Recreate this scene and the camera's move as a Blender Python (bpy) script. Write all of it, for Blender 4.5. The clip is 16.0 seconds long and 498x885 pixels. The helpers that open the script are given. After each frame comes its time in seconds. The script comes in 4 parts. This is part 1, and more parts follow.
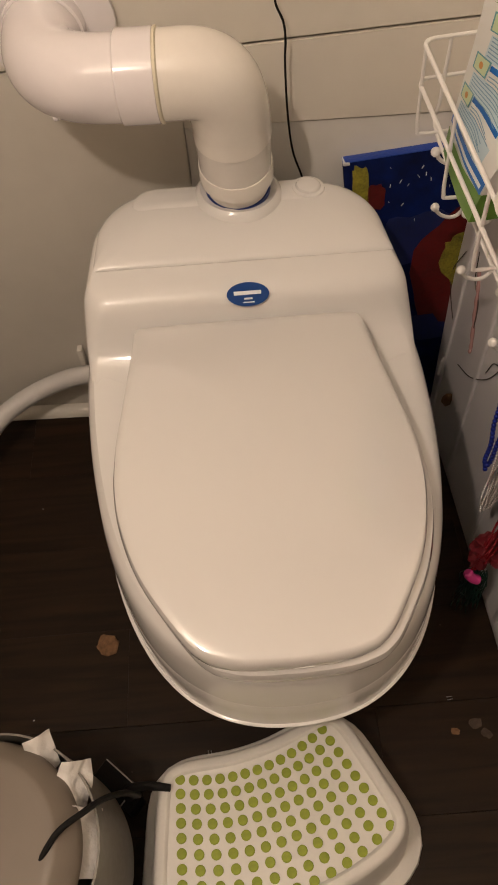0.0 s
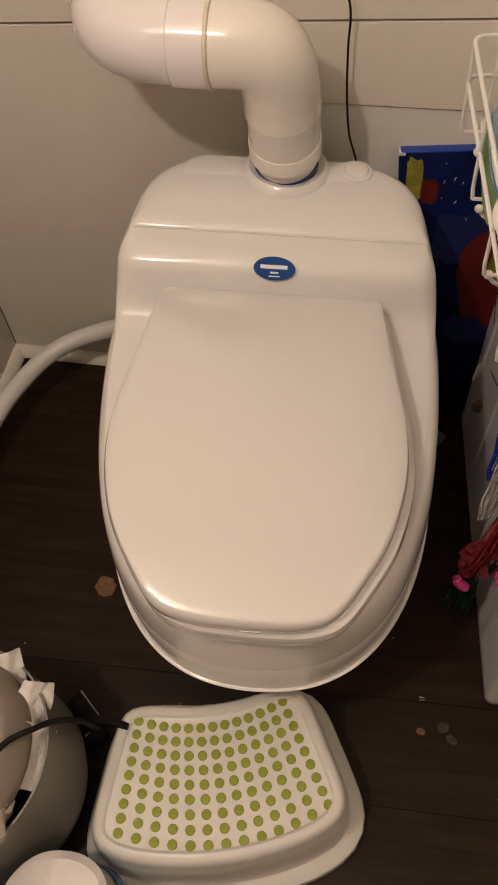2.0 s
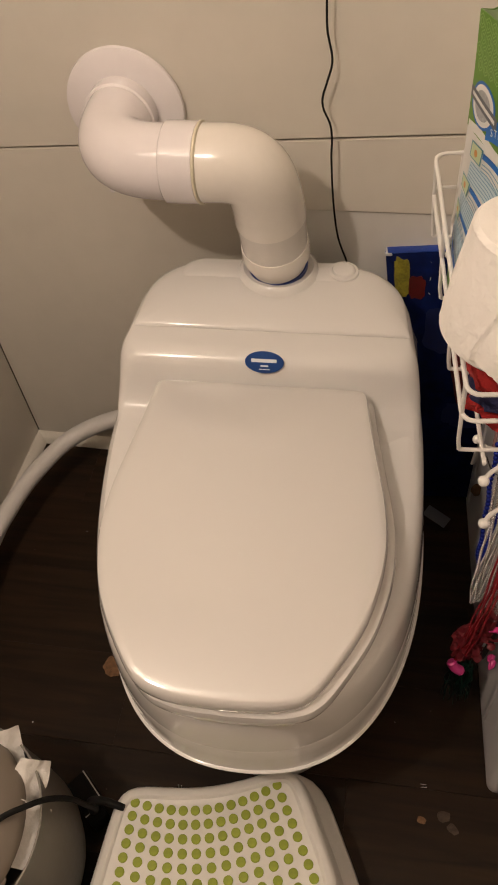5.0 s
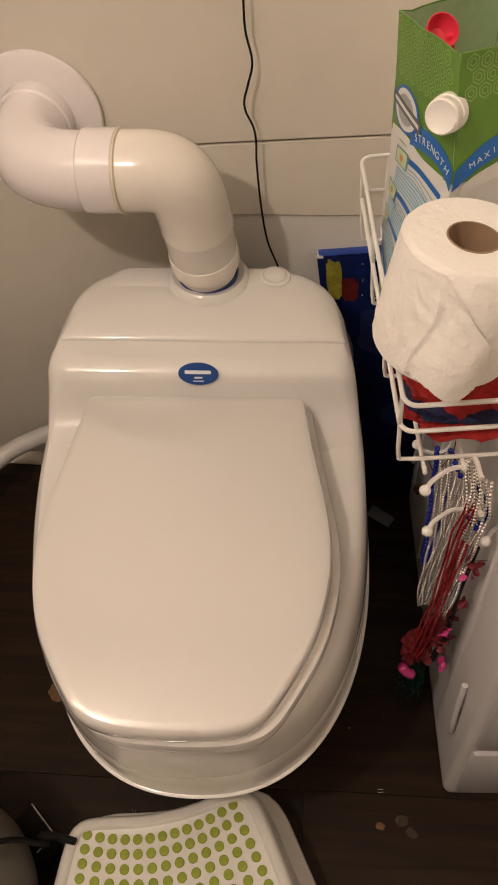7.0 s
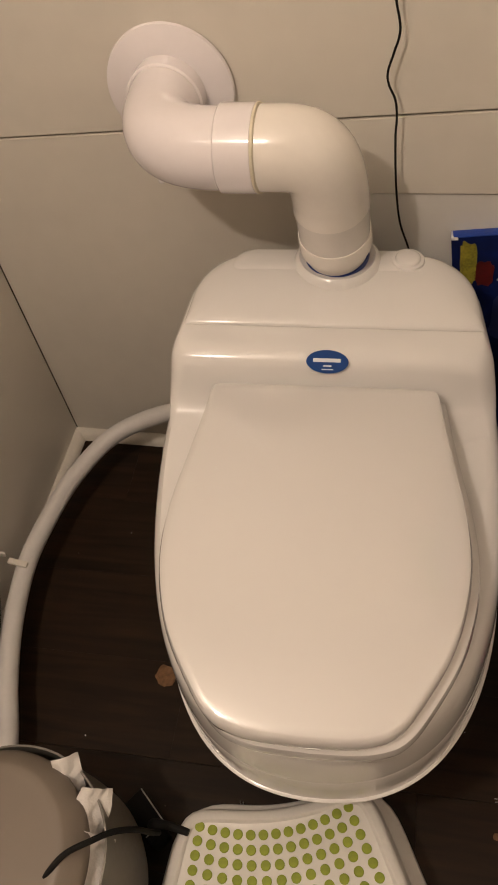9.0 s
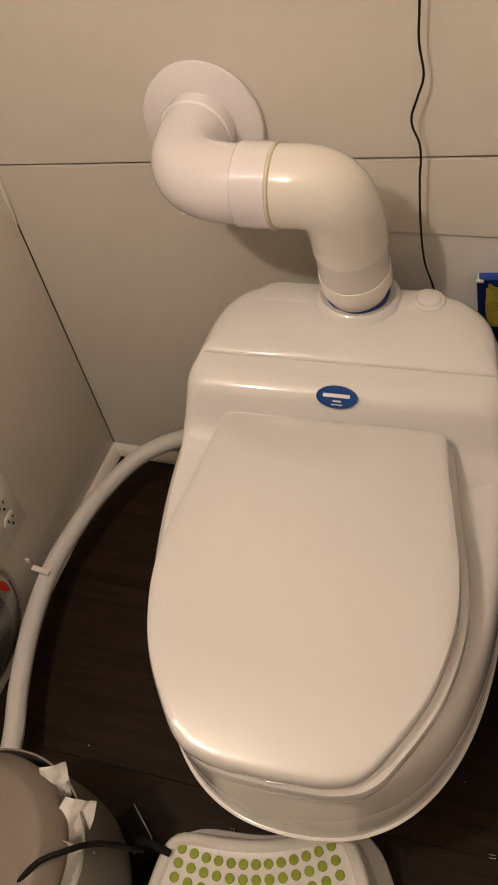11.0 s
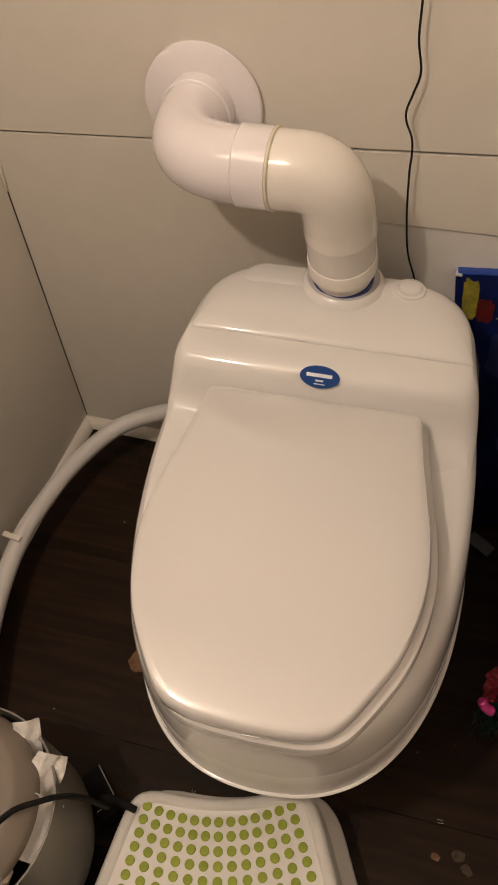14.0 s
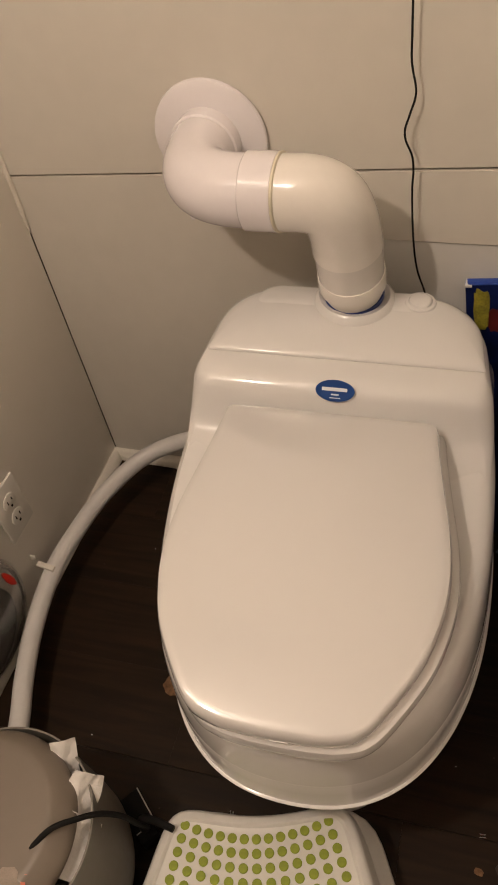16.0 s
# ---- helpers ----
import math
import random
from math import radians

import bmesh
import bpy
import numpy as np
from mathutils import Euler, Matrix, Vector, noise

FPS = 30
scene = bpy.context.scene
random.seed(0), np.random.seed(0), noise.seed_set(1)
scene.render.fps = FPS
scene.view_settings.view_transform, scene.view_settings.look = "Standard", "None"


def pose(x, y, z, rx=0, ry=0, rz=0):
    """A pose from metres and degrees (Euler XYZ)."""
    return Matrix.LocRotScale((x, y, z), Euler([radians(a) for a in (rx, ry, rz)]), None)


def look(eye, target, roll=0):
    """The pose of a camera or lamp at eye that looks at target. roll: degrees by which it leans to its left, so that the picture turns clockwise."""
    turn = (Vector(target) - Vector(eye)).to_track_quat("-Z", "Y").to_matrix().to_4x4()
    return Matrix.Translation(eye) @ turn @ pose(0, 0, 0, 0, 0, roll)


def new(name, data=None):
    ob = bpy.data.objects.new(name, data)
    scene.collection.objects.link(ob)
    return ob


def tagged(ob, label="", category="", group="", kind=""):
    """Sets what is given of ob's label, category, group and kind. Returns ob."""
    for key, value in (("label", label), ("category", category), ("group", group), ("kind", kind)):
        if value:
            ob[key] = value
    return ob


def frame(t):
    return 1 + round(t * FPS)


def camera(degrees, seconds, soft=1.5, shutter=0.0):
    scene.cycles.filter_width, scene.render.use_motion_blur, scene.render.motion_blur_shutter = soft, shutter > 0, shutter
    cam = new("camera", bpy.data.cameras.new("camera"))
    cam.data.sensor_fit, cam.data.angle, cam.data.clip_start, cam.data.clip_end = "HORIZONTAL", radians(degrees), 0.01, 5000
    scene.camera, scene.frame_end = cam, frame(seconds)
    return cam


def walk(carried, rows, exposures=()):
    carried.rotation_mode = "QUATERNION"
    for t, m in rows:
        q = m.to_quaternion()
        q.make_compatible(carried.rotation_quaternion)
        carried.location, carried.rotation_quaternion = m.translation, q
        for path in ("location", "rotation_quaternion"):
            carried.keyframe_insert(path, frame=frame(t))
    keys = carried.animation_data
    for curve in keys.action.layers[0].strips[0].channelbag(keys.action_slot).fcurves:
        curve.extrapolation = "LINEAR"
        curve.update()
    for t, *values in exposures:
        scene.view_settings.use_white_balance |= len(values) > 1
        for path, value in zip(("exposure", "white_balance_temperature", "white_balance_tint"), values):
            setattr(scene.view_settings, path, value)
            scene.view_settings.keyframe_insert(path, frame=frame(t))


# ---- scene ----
cam = camera(35.2, 16.0, soft=1.8)
PATH = [
    (0, (0.018, -0.927, 1.192), (-0.04, 0.211, -0.453), -5.5),
    (0.5, (0.017, -0.922, 1.185), (0.026, 0.211, -0.463), -3.6),
    (1, (0.019, -0.91, 1.175), (0.086, 0.181, -0.5), -1.4),
    (1.5, (0.038, -0.917, 1.182), (0.038, 0.158, -0.505), -1.9),
    (2, (0.115, -0.943, 1.2), (-0.142, 0.137, -0.464), -4.8),
    (2.5, (0.208, -0.974, 1.215), (-0.135, 0.154, -0.4), -2.7),
    (3, (0.21, -0.971, 1.226), (-0.195, 0.174, -0.362), -5.3),
    (3.2, (0.201, -0.968, 1.237), (-0.221, 0.196, -0.333), -6.5),
    (5.3, (0.185, -0.946, 1.239), (-0.183, 0.289, -0.291), -8.8),
    (5.5, (0.191, -0.937, 1.239), (-0.157, 0.307, -0.287), -9.2),
    (6, (0.19, -0.921, 1.232), (-0.098, 0.329, -0.302), -8.7),
    (6.5, (0.188, -0.918, 1.233), (-0.072, 0.323, -0.314), -7.2),
    (7, (0.187, -0.919, 1.232), (-0.056, 0.316, -0.323), -6.1),
    (7.5, (0.186, -0.921, 1.232), (-0.06, 0.311, -0.324), -5.6),
    (8, (0.176, -0.923, 1.234), (-0.085, 0.31, -0.319), -5.4),
    (8.5, (0.142, -0.917, 1.227), (-0.201, 0.281, -0.337), -7.6),
    (9, (0.118, -0.891, 1.219), (-0.311, 0.267, -0.354), -11.7),
    (9.5, (0.124, -0.872, 1.219), (-0.32, 0.27, -0.362), -11.7),
    (9.7, (0.117, -0.871, 1.226), (-0.311, 0.288, -0.346), -10.0),
    (11.8, (0.232, -0.871, 1.225), (-0.449, 0.279, -0.263), -15.2),
    (12, (0.232, -0.877, 1.227), (-0.445, 0.279, -0.258), -14.8),
    (12.5, (0.214, -0.885, 1.216), (-0.447, 0.263, -0.283), -14.3),
    (13, (0.181, -0.888, 1.23), (-0.357, 0.258, -0.319), -12.5),
    (13.5, (0.171, -0.906, 1.229), (-0.256, 0.253, -0.344), -8.7),
    (14, (0.172, -0.917, 1.243), (-0.316, 0.253, -0.304), -6.7),
    (14.5, (0.199, -0.952, 1.241), (-0.382, 0.233, -0.262), -9.1),
    (15, (0.206, -0.959, 1.244), (-0.409, 0.247, -0.228), -11.1),
    (15.5, (0.203, -0.945, 1.244), (-0.405, 0.26, -0.231), -11.6),
    (16, (0.201, -0.946, 1.241), (-0.386, 0.269, -0.234), -11.7),
]
walk(cam, [(t, look(eye, target, roll)) for t, eye, target, roll in PATH])

# ---- light ----
world = bpy.data.worlds.new("world")
scene.world = world
world.use_nodes = True
world.node_tree.nodes["Background"].inputs[0].default_value = (0.9, 0.8, 0.7, 1)
world.node_tree.nodes["Background"].inputs[1].default_value = 0.0
LAMP = (-0.40, -1.12, 1.91)
bulb_light = bpy.data.lights.new("bulb_light", "POINT")
bulb_light.energy, bulb_light.color, bulb_light.shadow_soft_size = 32.0, (1.0, 0.815, 0.67), 0.030
new("bulb_light", bulb_light).location = LAMP


# ---- materials ----
def material(name, colour, rough=0.5, metal=0.0, vary=0.0, scale=20.0, bump=0.0, bump_scale=200.0, coat=0.0,
             transmission=0.0, sss=0.0, second=None):
    m = bpy.data.materials.new(name)
    m.use_nodes = True
    t = m.node_tree
    b = t.nodes["Principled BSDF"]
    b.inputs["Base Color"].default_value = (*colour, 1)
    b.inputs["Roughness"].default_value = rough
    b.inputs["Metallic"].default_value = metal
    b.inputs["Coat Weight"].default_value = coat
    b.inputs["Transmission Weight"].default_value = transmission
    if sss:
        b.inputs["Subsurface Weight"].default_value = sss
        b.inputs["Subsurface Radius"].default_value = (0.01, 0.008, 0.006)
        b.inputs["Subsurface Scale"].default_value = 1.0
    co = t.nodes.new("ShaderNodeTexCoord")
    if vary:
        n1, n2 = t.nodes.new("ShaderNodeTexNoise"), t.nodes.new("ShaderNodeTexNoise")
        n1.inputs["Scale"].default_value, n1.inputs["Detail"].default_value = scale, 5
        n2.inputs["Scale"].default_value, n2.inputs["Detail"].default_value = scale * 9, 4
        mx = t.nodes.new("ShaderNodeMix")
        mx.data_type = "FLOAT"
        mx.inputs[0].default_value = 0.35
        r = t.nodes.new("ShaderNodeValToRGB")
        r.color_ramp.elements[0].position, r.color_ramp.elements[1].position = 0.32, 0.68
        dark = second or tuple(c * (1 - vary) for c in colour)
        r.color_ramp.elements[0].color = (*dark, 1)
        r.color_ramp.elements[1].color = (*[min(1, c * (1 + vary * 0.4)) for c in colour], 1)
        for n in (n1, n2):
            t.links.new(co.outputs["Object"], n.inputs["Vector"])
        t.links.new(n1.outputs[0], mx.inputs[2])
        t.links.new(n2.outputs[0], mx.inputs[3])
        t.links.new(mx.outputs[0], r.inputs[0])
        t.links.new(r.outputs[0], b.inputs["Base Color"])
        ro = t.nodes.new("ShaderNodeMapRange")
        ro.inputs[3].default_value, ro.inputs[4].default_value = max(0.02, rough - 0.08), min(1, rough + 0.1)
        t.links.new(n2.outputs[0], ro.inputs[0])
        t.links.new(ro.outputs[0], b.inputs["Roughness"])
    if bump:
        n3, bp = t.nodes.new("ShaderNodeTexNoise"), t.nodes.new("ShaderNodeBump")
        n3.inputs["Scale"].default_value, n3.inputs["Detail"].default_value = bump_scale, 3
        bp.inputs["Strength"].default_value, bp.inputs["Distance"].default_value = bump, 0.002
        t.links.new(co.outputs["Object"], n3.inputs["Vector"])
        t.links.new(n3.outputs[0], bp.inputs["Height"])
        t.links.new(bp.outputs[0], b.inputs["Normal"])
    return m


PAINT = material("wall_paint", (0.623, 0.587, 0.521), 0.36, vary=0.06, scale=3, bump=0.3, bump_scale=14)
# Colour raised to stand in for light missing on the west wall.
PAINT_LIFTED = material("lifted_wall_paint", (0.90, 0.855, 0.785), 0.36, vary=0.03, scale=3, bump=0.05, bump_scale=14)
PAINT_LOW = material("patch_paint", (0.659, 0.641, 0.605), 0.45, vary=0.05, scale=5, bump=0.1, bump_scale=80)
CEILING = material("ceiling_paint", (0.86, 0.84, 0.80), 0.6, vary=0.03, scale=3, bump=0.1, bump_scale=60)
# Assumed dark colour for the unseen south wall, to soak up bounce.
DARK_WALL = material("dark_unseen_wall", (0.11, 0.078, 0.052), 0.6, vary=0.2, scale=6, bump=0.3)
TRIM = material("trim_paint", (0.676, 0.641, 0.570), 0.4, vary=0.1, scale=30)
GAP = material("joint_shadow_gap", (0.10, 0.075, 0.055), 0.9)
SHELL = material("glossy_white_plastic", (0.685, 0.672, 0.654), 0.11, coat=0.3, bump=0.010, bump_scale=22)
LID = material("satin_white_plastic", (0.605, 0.592, 0.577), 0.12, coat=1.0, bump=0.008, bump_scale=16)
LID.node_tree.nodes["Principled BSDF"].inputs["Specular IOR Level"].default_value = 0.8
LID.node_tree.nodes["Principled BSDF"].inputs["Coat IOR"].default_value = 1.6
LID.node_tree.nodes["Principled BSDF"].inputs["Coat Roughness"].default_value = 0.07
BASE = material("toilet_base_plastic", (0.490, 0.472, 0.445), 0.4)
BLUE_RUBBER = material("blue_rubber", (0.01, 0.03, 0.16), 0.4)
BADGE = material("badge_blue", (0.012, 0.06, 0.24), 0.3, coat=0.4)
BADGE_WHITE = material("badge_print", (0.75, 0.78, 0.82), 0.4)
PVC = material("white_pvc", (0.748, 0.712, 0.725), 0.12, vary=0.03, scale=12, coat=0.5)
PVC_OLD = material("cream_pvc", (0.739, 0.703, 0.650), 0.17, vary=0.04, scale=12, coat=0.2)
COUPLING = material("greyish_pvc", (0.641, 0.614, 0.579), 0.2, vary=0.04, scale=12, coat=0.2)
CAULK_WHITE = material("white_caulk", (0.74, 0.69, 0.61), 0.5, vary=0.08, scale=40)
CAULK = material("caulk", (0.641, 0.587, 0.463), 0.6, vary=0.15, scale=60, bump=0.5, bump_scale=150)
HOSE = material("grey_hose", (0.623, 0.605, 0.587), 0.35, vary=0.06, scale=20)
BLACK = material("black_rubber", (0.006, 0.0055, 0.005), 0.7)
BLACK.node_tree.nodes["Principled BSDF"].inputs["Specular IOR Level"].default_value = 0.2
BLACK_GLOSS = material("black_plastic", (0.01, 0.01, 0.01), 0.2)
STEEL = material("steel", (0.6, 0.6, 0.6), 0.25, metal=1)
STOOL = material("stool_plastic", (0.64, 0.625, 0.59), 0.35, vary=0.06, scale=25)
GREEN_DOT = material("green_rubber_dot", (0.255, 0.312, 0.018), 0.6, vary=0.25, scale=40)
WIRE = material("white_coated_wire", (0.730, 0.712, 0.685), 0.3)
PAPER = material("tissue_paper", (0.783, 0.756, 0.721), 0.95, vary=0.02, scale=50, bump=0.9, bump_scale=110)
CARD = material("cardboard_core", (0.285, 0.187, 0.116), 0.9, vary=0.15, scale=60)
# Both bin colours are darkened to hold a shadow lying over the bin.
BIN_SHADED = material("shaded_bin_plastic", (0.175, 0.160, 0.137), 0.35, vary=0.04, scale=10)
BIN_LID_SHADED = material("shaded_bin_lid_plastic", (0.18, 0.151, 0.12), 0.45, vary=0.05, scale=10)
BLUE_PAINT = material("blue_canvas_paint", (0.0018, 0.009, 0.075), 0.75, vary=0.75, scale=6, bump=0.5, bump_scale=90, second=(0.001, 0.0015, 0.006))
BLUE_EDGE = material("bright_blue_canvas_edge", (0.01, 0.05, 0.32), 0.4, vary=0.3, scale=20, bump=0.4)
BLUE_MID = material("mid_blue_canvas_paint", (0.002, 0.012, 0.10), 0.6, vary=0.4, scale=18, bump=0.4, bump_scale=90)
BLUE_PAINT.node_tree.nodes["Principled BSDF"].inputs["Specular IOR Level"].default_value = 0.12
RED_PAINT = material("red_canvas_paint", (0.11, 0.004, 0.004), 0.5, vary=0.5, scale=15, bump=0.5, bump_scale=90)
YELLOW_PAINT = material("yellow_canvas_paint", (0.27, 0.24, 0.025), 0.5, vary=0.7, scale=40, bump=0.5, bump_scale=90)
WHITE_PAINT = material("white_paint_drip", (0.6, 0.6, 0.6), 0.5)
CART = material("frosted_grey_plastic", (0.623, 0.605, 0.614), 0.4, bump=0.03, bump_scale=30)
CART_FRONT = material("grey_drawer_plastic", (0.498, 0.490, 0.507), 0.35, vary=0.05, scale=5)
RED_CLOTH = material("red_cloth", (0.374, 0.011, 0.011), 0.9, vary=0.3, scale=30, bump=0.6, bump_scale=500)
NAVY_CLOTH = material("navy_cloth", (0.012, 0.014, 0.06), 0.9, vary=0.3, scale=30, bump=0.6, bump_scale=500)
SILVER = material("silver_bead", (0.75, 0.72, 0.70), 0.18, metal=1)
RED_BEAD = material("red_bead", (0.22, 0.004, 0.010), 0.2, metal=0.4)
BLUE_BEAD = material("blue_bead", (0.008, 0.02, 0.28), 0.2, metal=0.5)
PINK = material("pink_plastic", (0.55, 0.04, 0.22), 0.35)
RED_TINSEL = material("red_feather", (0.13, 0.004, 0.010), 0.6)
GREEN_TINSEL = material("green_tinsel", (0.0, 0.030, 0.018), 0.4)
CARTON_WHITE = material("carton_white", (0.676, 0.676, 0.659), 0.35, vary=0.03, scale=20)
CARTON_GREEN = material("carton_green", (0.107, 0.249, 0.022), 0.35, vary=0.18, scale=14)
CARTON_CELL = material("carton_cell_print", (0.214, 0.374, 0.098), 0.4)
CARTON_INSIDE = material("carton_inside", (0.374, 0.490, 0.294), 0.45, vary=0.2, scale=12)
CARTON_BLUE = material("carton_blue", (0.005, 0.125, 0.463), 0.35)
CARTON_PALE = material("carton_print_grey_blue", (0.178, 0.320, 0.445), 0.4)
CARTON_GREY_PALE = material("carton_pale_grey", (0.374, 0.383, 0.401), 0.4, vary=0.3, scale=400)
CARTON_TINT = material("carton_tint", (0.463, 0.587, 0.659), 0.4)
CARTON_TILE_EDGE = material("carton_tile_edge", (0.10, 0.30, 0.36), 0.4)
CARTON_TILE = material("carton_tile", (0.490, 0.587, 0.374), 0.4)
CARTON_ORANGE = material("carton_orange", (0.55, 0.25, 0.06), 0.4)
CARTON_GREY = material("carton_grey", (0.10, 0.11, 0.13), 0.4)
CAP = material("white_cap", (0.756, 0.739, 0.712), 0.35)
SCOOP = material("red_scoop", (0.62, 0.03, 0.06), 0.35)
CLEAR = material("clear_plastic", (0.9, 0.88, 0.86), 0.06, transmission=0.92)
DARK_FOOD = material("dark_contents", (0.03, 0.022, 0.016), 0.7, vary=0.5, scale=40, bump=0.8, bump_scale=80)
RED_BIT = material("red_plastic", (0.5, 0.02, 0.01), 0.4)
OUTLET = material("outlet_plastic", (0.694, 0.667, 0.614), 0.3)
LEAF = material("dry_crumb", (0.19, 0.10, 0.045), 0.9, vary=0.5, scale=120, bump=0.8, bump_scale=200)
CRUMB = material("pale_crumb", (0.06, 0.040, 0.027), 0.9, vary=0.4, scale=120, bump=0.8)
WRAP = material("wrap_plastic", (0.641, 0.605, 0.587), 0.2, vary=0.1, scale=20, coat=0.3)
PINK_PALE = material("pale_pink_ribbon", (0.42, 0.24, 0.23), 0.5)
WRAP_BLUE = material("wrap_blue_print", (0.05, 0.25, 0.55), 0.25)
WRAP_RED = material("wrap_orange_print", (0.65, 0.2, 0.13), 0.3)
WRAP_PAPER = material("dull_printed_wrap", (0.34, 0.285, 0.24), 0.4, vary=0.25, scale=60)
WRAP_BROWN = material("wrap_brown_print", (0.14, 0.10, 0.075), 0.4)


def floor_material():
    m = bpy.data.materials.new("dark_vinyl_plank")
    m.use_nodes = True
    t = m.node_tree
    b = t.nodes["Principled BSDF"]
    co, mp = t.nodes.new("ShaderNodeTexCoord"), t.nodes.new("ShaderNodeMapping")
    mp.inputs["Scale"].default_value = (3, 38, 38)
    oi = t.nodes.new("ShaderNodeObjectInfo")
    ad = t.nodes.new("ShaderNodeVectorMath")
    t.links.new(co.outputs["Object"], ad.inputs[0])
    t.links.new(oi.outputs["Random"], ad.inputs[1])
    t.links.new(ad.outputs[0], mp.inputs["Vector"])
    n1, n2 = t.nodes.new("ShaderNodeTexNoise"), t.nodes.new("ShaderNodeTexNoise")
    n1.inputs["Scale"].default_value, n1.inputs["Detail"].default_value, n1.inputs["Distortion"].default_value = 1.6, 8, 0.6
    n2.inputs["Scale"].default_value, n2.inputs["Detail"].default_value = 6, 5
    t.links.new(mp.outputs[0], n1.inputs["Vector"])
    t.links.new(co.outputs["Object"], n2.inputs["Vector"])
    r = t.nodes.new("ShaderNodeValToRGB")
    r.color_ramp.elements[0].position, r.color_ramp.elements[1].position = 0.25, 0.8
    r.color_ramp.elements[0].color = (0.0082, 0.0045, 0.0022, 1)
    r.color_ramp.elements[1].color = (0.030, 0.0163, 0.0078, 1)
    t.links.new(n1.outputs[0], r.inputs[0])
    mx = t.nodes.new("ShaderNodeMix")
    mx.data_type, mx.blend_type = "RGBA", "MULTIPLY"
    mx.inputs[0].default_value = 0.6
    r2 = t.nodes.new("ShaderNodeValToRGB")
    r2.color_ramp.elements[0].color, r2.color_ramp.elements[1].color = (0.55, 0.52, 0.5, 1), (1.25, 1.2, 1.15, 1)
    t.links.new(n2.outputs[0], r2.inputs[0])
    t.links.new(r.outputs[0], mx.inputs[6])
    t.links.new(r2.outputs[0], mx.inputs[7])
    t.links.new(mx.outputs[2], b.inputs["Base Color"])
    ro = t.nodes.new("ShaderNodeMapRange")
    ro.inputs[3].default_value, ro.inputs[4].default_value = 0.36, 0.62
    t.links.new(n2.outputs[0], ro.inputs[0])
    t.links.new(ro.outputs[0], b.inputs["Roughness"])
    bp = t.nodes.new("ShaderNodeBump")
    b.inputs["Specular IOR Level"].default_value = 0.16
    bp.inputs["Strength"].default_value, bp.inputs["Distance"].default_value = 0.25, 0.001
    t.links.new(n1.outputs[0], bp.inputs["Height"])
    t.links.new(bp.outputs[0], b.inputs["Normal"])
    return m


FLOOR = floor_material()


# ---- mesh helpers ----
def part(name, bm, mat, parent=None, label="", sharp=35):
    me = bpy.data.meshes.new(name)
    bmesh.ops.recalc_face_normals(bm, faces=bm.faces)
    bm.to_mesh(me)
    bm.free()
    me.materials.append(mat)
    me.shade_smooth()
    me.set_sharp_from_angle(angle=radians(sharp))
    ob = new(name, me)
    if parent is not None:
        ob.parent = parent
    if label:
        tagged(ob, label)
    return ob


def thing(name, m, label, category, group="", kind=""):
    ob = new(name)
    ob.empty_display_size = 0.05
    ob.matrix_basis = m
    return tagged(ob, label, category, group, kind)


def ring_loft(rings, cap_start=True, cap_end=True, bm=None):
    bm = bm or bmesh.new()
    vs = [[bm.verts.new(p) for p in r] for r in rings]
    n = len(vs[0])
    for a, b in zip(vs, vs[1:]):
        for k in range(n):
            bm.faces.new((a[k], a[(k + 1) % n], b[(k + 1) % n], b[k]))
    if cap_start:
        bm.faces.new(vs[0][::-1])
    if cap_end:
        bm.faces.new(vs[-1])
    return bm


def spline(points, n):
    """n + 1 points along a Catmull-Rom curve through the points."""
    p = [Vector(q) for q in points]
    p = [2 * p[0] - p[1]] + p + [2 * p[-1] - p[-2]]
    out = []
    spans = len(p) - 3
    for k in range(n + 1):
        f = min(k / n * spans, spans - 1e-6)
        i, u = int(f), f - int(f)
        a, b, c, d = p[i:i + 4]
        out.append(0.5 * (2 * b + (c - a) * u + (2 * a - 5 * b + 4 * c - d) * u * u + (3 * b - a - 3 * c + d) * u ** 3))
    return out


def tube(path, r, sides=12, bm=None, closed=False, caps=True):
    path = [Vector(p) for p in path]
    radii = r if isinstance(r, (list, tuple)) else [r] * len(path)
    n = len(path)
    rings, up = [], None
    for k, p in enumerate(path):
        if closed:
            d = path[(k + 1) % n] - path[k - 1]
        else:
            d = path[min(k + 1, n - 1)] - path[max(k - 1, 0)]
        d.normalize()
        if up is None:
            up = d.orthogonal()
        up = (up - d * up.dot(d)).normalized()
        side = d.cross(up)
        rings.append([p + radii[k] * (up * math.cos(a) + side * math.sin(a)) for a in [2 * math.pi * j / sides for j in range(sides)]])
    if closed:
        rings.append(rings[0])
        bm = ring_loft(rings, False, False, bm)
        bmesh.ops.remove_doubles(bm, verts=bm.verts, dist=1e-6)
        return bm
    return ring_loft(rings, caps, caps, bm)


def lathe(profile, sides=48, m=None, bm=None, caps=True):
    m = m or Matrix()
    rings = [[m @ Vector((r * math.cos(2 * math.pi * j / sides), r * math.sin(2 * math.pi * j / sides), z)) for j in range(sides)] for r, z in profile]
    return ring_loft(rings, caps, caps, bm)


